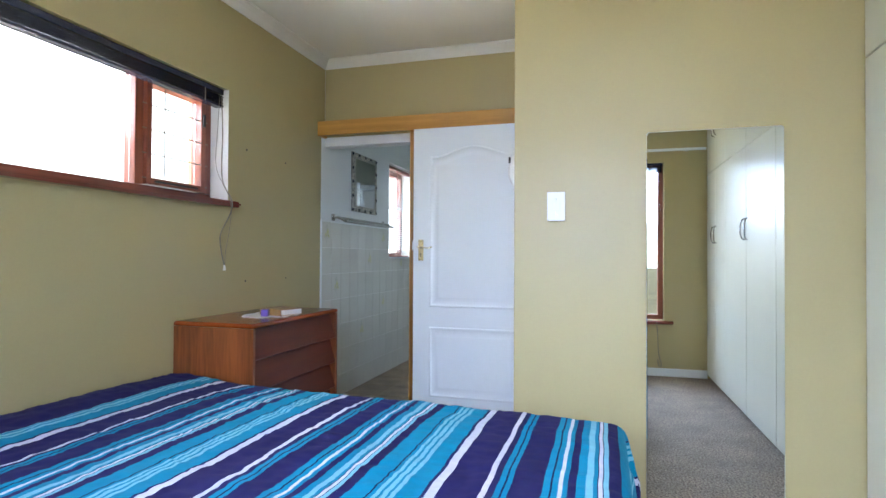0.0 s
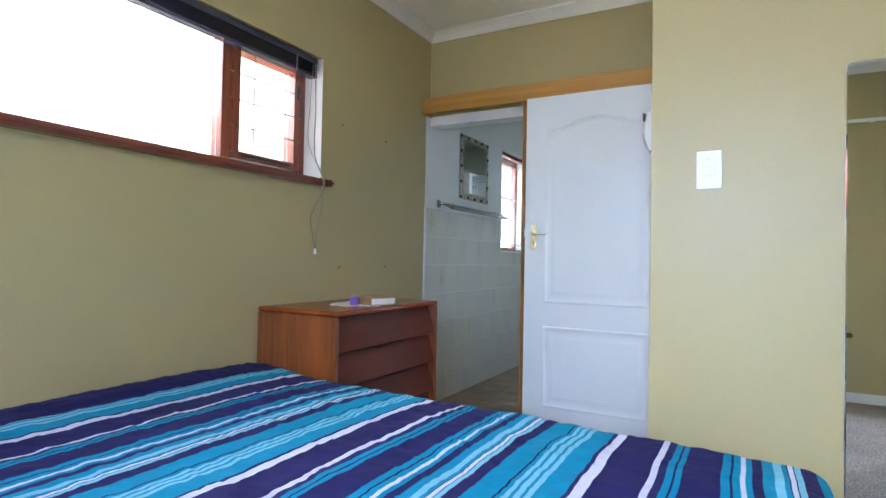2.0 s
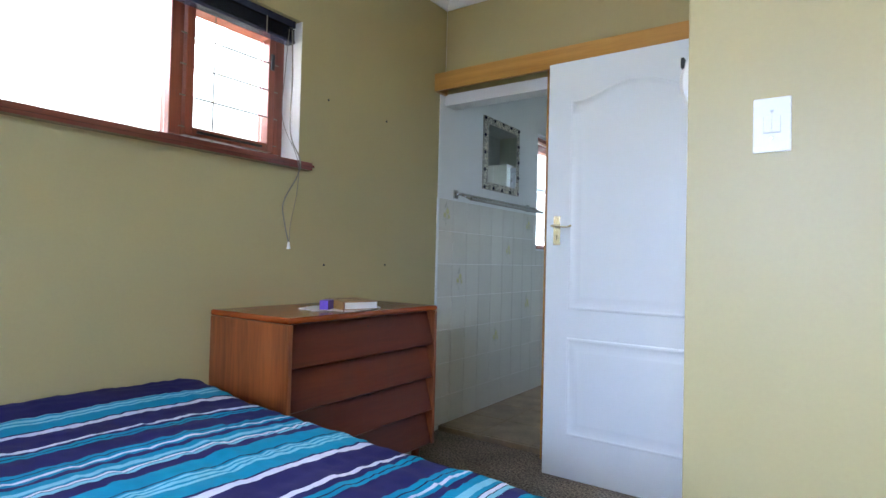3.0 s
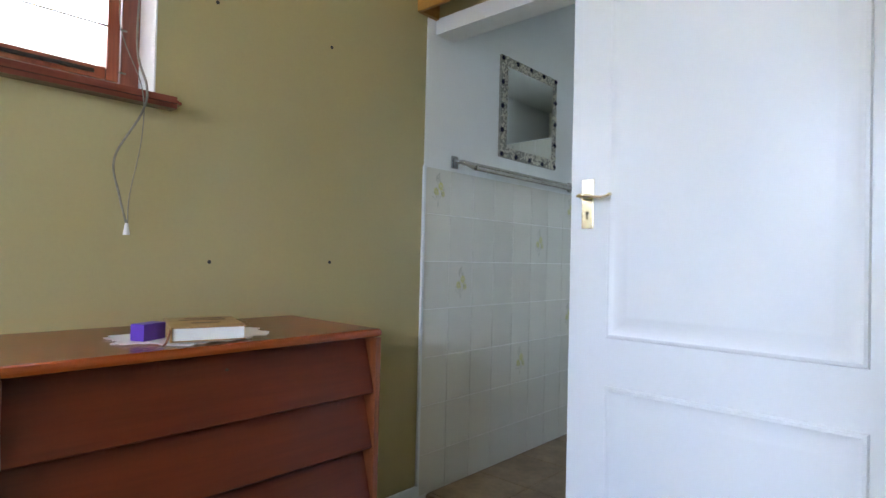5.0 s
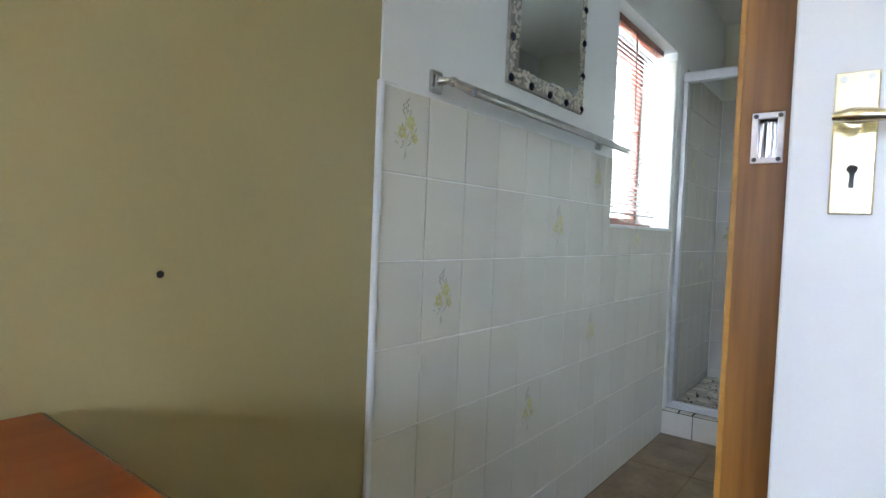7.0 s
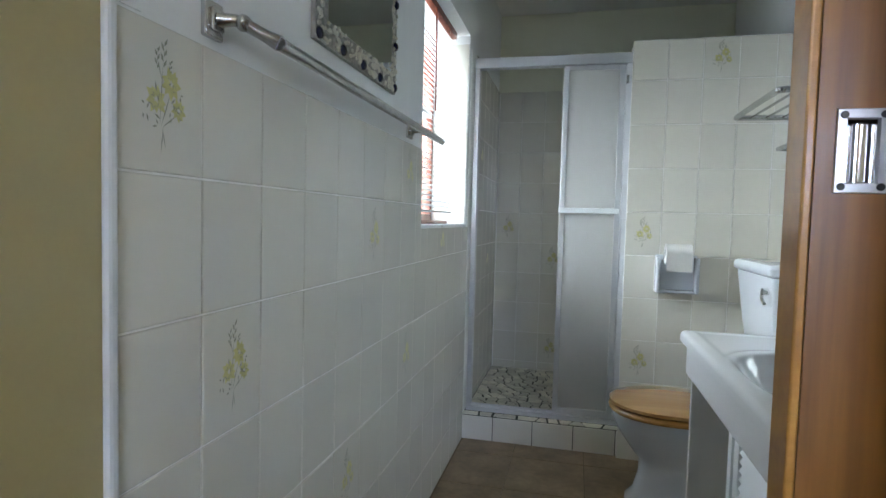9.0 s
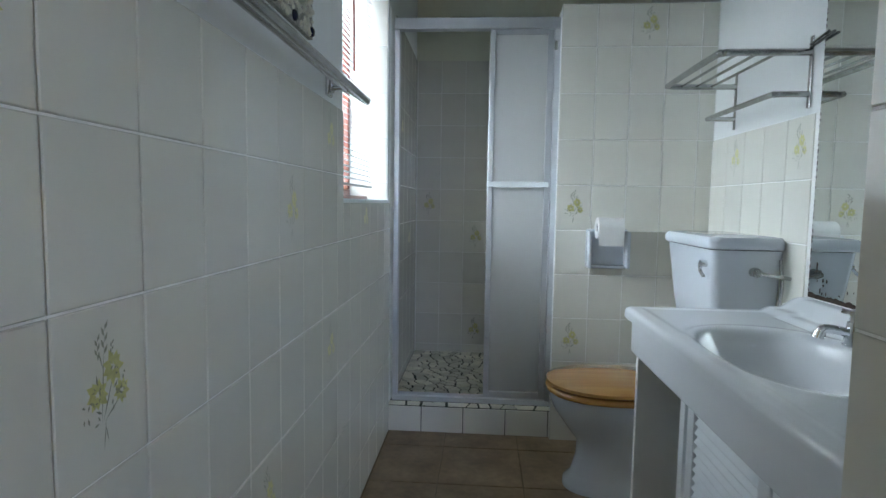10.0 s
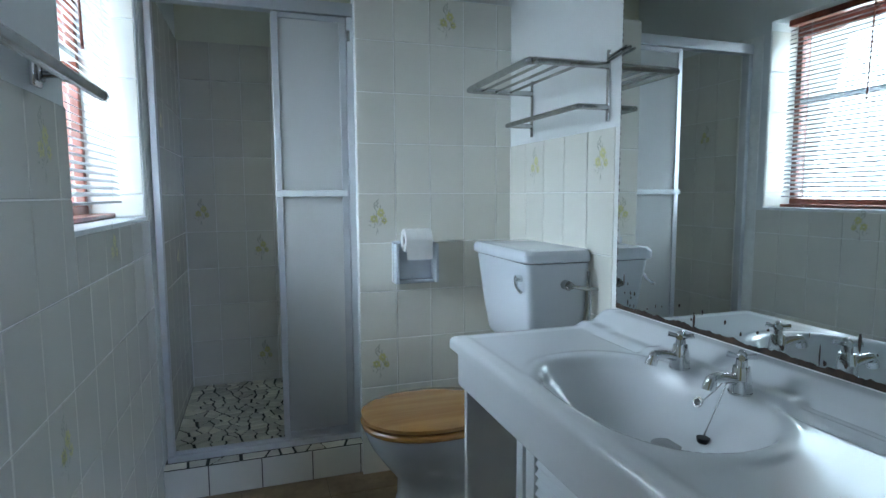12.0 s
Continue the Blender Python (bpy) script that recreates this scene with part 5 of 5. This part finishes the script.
def mosaic_mirror():
    y0, y1, z0, z1, x = 4.238, 4.748, 1.500, 1.995, WEST
    top = thing("mosaic_mirror", "small mirror framed with cream pebbles and dark glass beads", "mirror", (x, (y0 + y1) / 2, z0))
    part("backing_board", boxes((x + 0.001, x + 0.012, y0, y1, z0, z1), bevel=0.001), material("grey_mosaic_bed", (0.30, 0.29, 0.25), 0.7, vary=0.4, scale=90), top, "grouted backing board")
    part("mirror_glass", boxes((x + 0.0122, x + 0.016, y0 + 0.05, y1 - 0.05, z0 + 0.05, z1 - 0.05)), MIRROR, top)
    rng = random.Random(9)
    pebble = material("cream_pebbles", (0.58, 0.55, 0.44), 0.35, vary=0.25, scale=60)
    bead = material("navy_glass_bead", (0.012, 0.014, 0.035), 0.08, vary=0.2, scale=40)
    beads = [(y0 + 0.015 + (y1 - y0 - 0.03) * k / 4, z) for k in range(5) for z in (z0 + 0.015, z1 - 0.015)] + [(y, z0 + 0.015 + (z1 - z0 - 0.03) * k / 4) for k in range(1, 4) for y in (y0 + 0.015, y1 - 0.015)]
    bm = bmesh.new()
    spots = []
    while len(spots) < 430:
        y, z = rng.uniform(y0 + 0.005, y1 - 0.005), rng.uniform(z0 + 0.005, z1 - 0.005)
        inside = min(y - y0, y1 - y, z - z0, z1 - z)
        corner = min(abs(y - y0) + abs(z1 - z), abs(y1 - y) + abs(z - z0))
        if inside < 0.052 or corner < 0.14:
            if all(math.hypot(y - a, z - b) > 0.016 for a, b in beads):
                spots.append((y, z))
    for y, z in spots:
        s = rng.uniform(0.0045, 0.0085)
        m = Matrix.Translation((x + 0.0145, y, z)) @ Matrix.Rotation(rng.uniform(0, 3.14), 4, "X") @ Matrix.Diagonal((0.55 * s, s, s * rng.uniform(0.6, 1.0), 1))
        bmesh.ops.create_icosphere(bm, subdivisions=1, radius=1.0, matrix=m)
    tagged(part("pebble_frame", bm, pebble, top, "cream and white pebble mosaic frame", True), kind="stuff")
    me = None
    for y, z in beads:
        if me is None:
            b2 = bmesh.new()
            bmesh.ops.create_uvsphere(b2, u_segments=12, v_segments=6, radius=1.0, matrix=Matrix.Diagonal((0.008, 0.0125, 0.0125, 1)))
            me = mesh_of("bead", b2, bead, True)
        o = part("bead", me, bead, top)
        o.location = Vector((x + 0.014, y, z))


mosaic_mirror()


# ---- bathroom window and blind ----
def bath_window():
    y0, y1, z0, z1 = BWIN
    win = tagged(new("window_3"), "timber bathroom window in a white reveal", "window", "", "structure")
    win.location = (-2.2, (y0 + y1) / 2, z0)
    xo, xi = -2.235, -2.175
    for nm, r in (("head", (xo, xi, y0, y1, z1 - 0.06, z1)), ("bottom_rail", (xo, xi, y0, y1, z0, z0 + 0.05)), ("stile", (xo, xi, y0, y0 + 0.032, z0 + 0.051, z1 - 0.061)), ("stile", (xo, xi, y1 - 0.032, y1, z0 + 0.051, z1 - 0.061)),
                  ("transom", (xo, xi, y0 + 0.033, y1 - 0.033, 1.64, 1.665))):
        part(nm, boxes(r, bevel=0.004), WHITE if nm == "transom" else FRAME_WOOD, win)
    for a, b in ((z0 + 0.051, 1.639), (1.666, z1 - 0.061)):
        g = part("pane", boxes((-2.208, -2.204, y0 + 0.033, y1 - 0.033, a, b)), GLASS, win)
        g.visible_shadow = False
    part("reveal_sill", boxes((xi, WEST + 0.004, y0 + 0.001, y1 - 0.001, z0 - 0.004, z0 + 0.006), bevel=0.002), WHITE, win, "white painted inner sill")
    part("reveal_edge", boxes((-2.16, -2.09, y0 + 0.02, y1 - 0.02, z0 + 0.007, z0 + 0.022), bevel=0.003), FRAME_WOOD, win, "red-brown timber bead")
    blind = thing("venetian_blind", "lowered white venetian blind in the bathroom window", "blind", (-2.07, (y0 + y1) / 2, z1))
    ya, yb = y0 + 0.012, y1 - 0.05
    part("headrail", boxes((-2.095, -2.055, ya, yb, z1 - 0.032, z1 - 0.002), bevel=0.002), FRAME_WOOD, blind, "brown headrail")
    prof = []
    for k in range(7):
        u = -0.0125 + 0.025 * k / 6
        prof.append((u, 0.0022 * (1 - (u / 0.0125) ** 2)))
    prof = prof + [(u, h - 0.0005) for u, h in prof[::-1]]
    tilt = radians(29)
    me = mesh_of("slat", loft(bmesh.new(), [[(u * math.cos(tilt) - h * math.sin(tilt), y, -u * math.sin(tilt) + h * math.cos(tilt)) for u, h in prof] for y in (ya, yb)]), SLAT, True)
    n = 38
    for k in range(n):
        s = part("slat", me, SLAT, blind)
        s.location = Vector((-2.075, 0.0, z1 - 0.05 - k * 0.0213))
    part("bottom_rail", boxes((-2.088, -2.062, ya, yb, z1 - 0.05 - n * 0.0213 - 0.008, z1 - 0.05 - n * 0.0213), bevel=0.002), SLAT, blind)
    for y in (ya + 0.12, yb - 0.12):
        part("ladder_cord", boxes((-2.0622, -2.0612, y - 0.0012, y + 0.0012, z1 - 0.05 - n * 0.0213, z1 - 0.03)), SLAT, blind)
    part("tilt_wand", rod(bmesh.new(), (-2.052, ya + 0.35, z1 - 0.03), (-2.050, ya + 0.36, z1 - 0.45), 0.004, 8), FRAME_WOOD, blind, "thin brown tilt wand")


bath_window()


# ---- tiles and floor pieces ----
lay_mosaic(SHOWER_BASE, -1.993, SHOWER_E - 0.006, 6.082, SHOWER_BACK - 0.008, 0.146, 12, 20, 21)
lay_mosaic(CURB, -1.997, SHOWER_E - 0.003, 5.947, 5.992, CURB_TOP - 0.0065, 11, 1, 5)

TILE_MESHES = {}


def tile_mesh(w, h):
    key = (round(w, 3), round(h, 3))
    if key not in TILE_MESHES:
        g, b, t = 0.0018, 0.0014, 0.0034
        a, c = w / 2 - g, h / 2 - g
        TILE_MESHES[key] = mesh_of("tile", loft(bmesh.new(), [[(-a, 0, -c), (a, 0, -c), (a, 0, c), (-a, 0, c)], [(-a, -t + b, -c), (a, -t + b, -c), (a, -t + b, c), (-a, -t + b, c)],
                                                              [(-a + b, -t, -c + b), (a - b, -t, -c + b), (a - b, -t, c - b), (-a + b, -t, c - b)]], False, True), TILE)
    return TILE_MESHES[key]


def motif_mesh():
    """A printed spray of yellow flowers with dark stems and leaves."""
    rng = random.Random(12)
    bm = bmesh.new()
    y = -0.0038

    def blade(x, z, ang, length, width, mat):
        d, s = Vector((math.cos(ang), math.sin(ang))), Vector((-math.sin(ang), math.cos(ang)))
        p = Vector((x, z))
        pts = [p, p + d * length * 0.4 + s * width, p + d * length, p + d * length * 0.5 - s * width]
        f = bm.faces.new([bm.verts.new((q.x, y, q.y)) for q in pts])
        f.material_index = mat
    for cx, cz, r in ((0.012, 0.020, 0.0165), (-0.012, -0.002, 0.0165), (0.027, -0.006, 0.012)):
        for k in range(9):
            a = k * math.tau / 9 + rng.uniform(-0.2, 0.2)
            blade(cx + 0.002 * math.cos(a), cz + 0.002 * math.sin(a), a, r * rng.uniform(0.75, 1.1), r * 0.30, 1)
        for k in range(6):
            a = rng.uniform(0, math.tau)
            blade(cx + r * 0.3 * math.cos(a), cz - 0.002 + r * 0.4 * math.sin(a), rng.uniform(0, 6.3), 0.006, 0.0011, 0)
    for x0, z0, x1, z1 in ((0.0, -0.058, 0.002, -0.028), (0.008, -0.052, 0.000, -0.030), (-0.002, -0.030, 0.012, 0.012), (-0.004, -0.030, -0.004, 0.040), (0.0, -0.030, 0.026, -0.010), (-0.004, 0.02, -0.014, 0.042)):
        d = Vector((x1 - x0, z1 - z0))
        blade(x0, z0, math.atan2(d.y, d.x), d.length, 0.0009, 0)
    for x, z, ang, l, w in ((-0.003, 0.034, 1.60, 0.034, 0.0034), (-0.013, 0.030, 1.72, 0.026, 0.003), (0.008, 0.030, 1.35, 0.018, 0.002)):
        for k in range(5):
            blade(x + 0.001 * k * math.cos(ang), z + l * k / 6, ang + (0.5 if k % 2 else -0.5), l * 0.32, w * 0.6, 0)
    for k in range(26):
        x, z = rng.uniform(-0.032, 0.034), rng.uniform(-0.032, 0.012)
        if abs(x) > 0.010 or z < -0.018:
            blade(x, z, rng.uniform(0, 6.3), rng.uniform(0.004, 0.011), 0.0014, 0)
    for v in bm.verts:
        v.co.x, v.co.z = v.co.x * 1.08, v.co.z * 1.22
    me = mesh_of("flower_motif", bm, [STEM, PETAL])
    return me


MOTIF = motif_mesh()


def tile_wall(parent, origin, u, n, us, zs, skip=None, flowers=()):
    """Tiles on a wall: us and zs are the joint lines along the wall and upwards."""
    u, n, o = Vector(u), Vector(n), Vector(origin)
    turn = Matrix((u, -n, (0, 0, 1))).transposed().to_4x4()
    for i, (a, b) in enumerate(zip(us, us[1:])):
        for j, (c, d) in enumerate(zip(zs, zs[1:])):
            if skip and skip((a + b) / 2, (c + d) / 2):
                continue
            t = part("tile", tile_mesh(b - a, d - c), TILE, parent)
            t.matrix_basis = Matrix.Translation(o + u * (a + b) / 2 + Vector((0, 0, (c + d) / 2))) @ turn @ pose(0, 0, 0, random.uniform(-0.13, 0.13), 0, random.uniform(-0.13, 0.13))
            if (i, j) in flowers:
                m = part("flower_motif", MOTIF, STEM, t, "printed yellow flower spray")
                if (i * 7 + j) % 2:
                    m.matrix_basis = pose(0, 0, 0, 0, 4, 0)


def steps(a, b, d):
    out = [a]
    while out[-1] + d < b - 0.012:
        out.append(out[-1] + d)
    return out + [b]


random.seed(3)
G = 0.0022
ZL = [0.026] + [0.2 * k for k in range(1, 8)]
# west wall, in the doorway and under the window
wz0 = BWIN[2]
structure("grout_west", boxes((WEST, WEST + G, 3.742, BACK + 0.025, 0.024, wz0 - 0.006), (WEST, WEST + G, 3.742, BWIN[0] - 0.002, wz0 - 0.006, 1.384)), GROUT, "white grout between the wall tiles", "grout")
ZW = [0.026] + [0.2 * k - 0.009 for k in range(1, 7)] + [1.385]
us = [3.742] + [3.901 + 0.158 * k for k in range(13)] + [BACK + 0.022]
tile_wall(wall_wb, (WEST + G, 0, 0), (0, 1, 0), (1, 0, 0), us, ZW[:6], None, {(1, 4), (7, 3), (4, 2)})
tile_wall(wall_wb, (WEST + G, 0, 0), (0, 1, 0), (1, 0, 0), us[:9], ZW[5:8], lambda a, z: a > BWIN[0] - 0.02, {(0, 1), (5, 0), (7, 1)})
tile_wall(wall_wb, (WEST + G, 0, 0), (0, 1, 0), (1, 0, 0), us[8:], [0.991, wz0 - 0.006], lambda a, z: a < us[9] - 0.02, {(2, 0)})
tile_wall(wall_wb, (WEST + G, 0, 0), (0, 1, 0), (1, 0, 0), [us[8], BWIN[0] - 0.004], [0.991, 1.191, 1.385])
tile_wall(wall_wb, (WEST + G, 0, 0), (0, 1, 0), (1, 0, 0), [BWIN[0] - 0.003, us[9]], [0.991, wz0 - 0.006])
tile_wall(wall_wb, (0, BWIN[1] - 0.0005, 0), (1, 0, 0), (0, -1, 0), [-2.17, -2.0022], [1.124, 1.2, 1.4, 1.6, 1.8, 2.0])
structure("tile_trim", boxes((WEST, WEST + 0.013, 3.7255, 3.7415, 0.0, 1.388), bevel=0.005), WHITE, "white rounded tile trim at the doorway edge", "trim")
structure("reveal_paint", boxes((WEST, WEST + 0.003, 3.737, DOORWALL - 0.002, 1.389, 2.003)), BATH_PAINT, "white painted strip beside the doorway", "trim")
# end wall beside the shower
structure("grout_north", boxes((SHOWER_E - 0.008, EAST, BACK - G, BACK, 0.024, 1.983)), GROUT, "white grout between the wall tiles", "grout")
tile_wall(wall_bb, (0, BACK - G, 0), (1, 0, 0), (0, -1, 0), [SHOWER_E - 0.008, -1.086, -0.938, -0.790, -0.642, EAST - 0.002], ZL[:7] + [1.2 + 0.2 * k for k in range(1, 4)] + [1.983], None, {(0, 2), (0, 5), (2, 9)})
# east wall
structure("grout_east", boxes((EAST - G, EAST, 3.942, BACK - G - 0.001, 0.024, 1.398)), GROUT, "white grout between the wall tiles", "grout")
tile_wall(wall_eb, (EAST - G, 0, 0), (0, -1, 0), (-1, 0, 0), steps(-(BACK - 0.010), -3.943, 0.15), ZL, lambda a, z: -5.13 < a and (z < 0.62 or z > 0.84), {(1, 6), (4, 6)})
# doorway reveal
structure("grout_reveal", boxes((OPEN_E - G, OPEN_E, 3.80, 3.919, 0.024, 1.94)), GROUT, "white grout between the reveal tiles", "grout")
tile_wall(wall_d, (OPEN_E - G, 0, 0), (0, -1, 0), (-1, 0, 0), [-3.919, -3.802], ZL[:7] + [1.4, 1.6, 1.8, 1.94], None)
# shower lining
structure("grout_shower_west", boxes((WEST, WEST + G, BACK + 0.027, SHOWER_BACK, 0.148, 1.99)), GROUT, "grout between the shower tiles", "grout")
SZ = [0.150, 0.2] + [0.2 * k for k in range(2, 11)]
tile_wall(wall_wb, (WEST + G, 0, 0), (0, 1, 0), (1, 0, 0), steps(6.08, SHOWER_BACK - 0.004, 0.15), SZ, None, {(3, 4), (1, 7)})
structure("grout_shower_back", boxes((WEST + G, SHOWER_E, SHOWER_BACK - G, SHOWER_BACK, 0.148, 1.99)), GROUT, "grout between the shower tiles", "grout")
tile_wall(wall_sn, (0, SHOWER_BACK - G, 0), (1, 0, 0), (0, -1, 0), steps(WEST + 0.010, SHOWER_E - 0.008, 0.15), SZ, None, {(0, 5), (2, 4), (2, 1)})
structure("grout_shower_east", boxes((SHOWER_E - G, SHOWER_E, BACK + 0.16, SHOWER_BACK - G - 0.001, 0.148, 1.983)), GROUT, "grout between the shower tiles", "grout")
tile_wall(wall_se, (SHOWER_E - G, 0, 0), (0, -1, 0), (-1, 0, 0), steps(-(SHOWER_BACK - 0.01), -(BACK + 0.16), 0.15), SZ[:-1] + [1.983], None)
# curb face
tile_wall(CURB, (0, 5.945, 0), (1, 0, 0), (0, -1, 0), [-1.998, -1.839, -1.641, -1.443, -1.245, -1.233], [0.026, CURB_TOP - 0.007], None)
# floor tiles
for x in range(5):
    for y in range(7):
        a, b = max(-1.99, -2.05 + 0.33 * x), min(EAST - 0.002, -1.72 + 0.33 * x)
        c, d = 3.805 + 0.33 * y, min(5.943, 4.135 + 0.33 * y)
        if b - a > 0.02 and d - c > 0.02:
            part("floor_tile", boxes((a + 0.002, b - 0.002, c + 0.002, d - 0.002, 0.020, 0.0295), bevel=0.0012), FLOOR_TILE, bath_floor)
structure("threshold", boxes((-1.985, OPEN_E - 0.01, 3.775, 3.806, 0.0, 0.030), bevel=0.006), FLOOR_TILE, "brown threshold strip between carpet and tiles", "threshold")
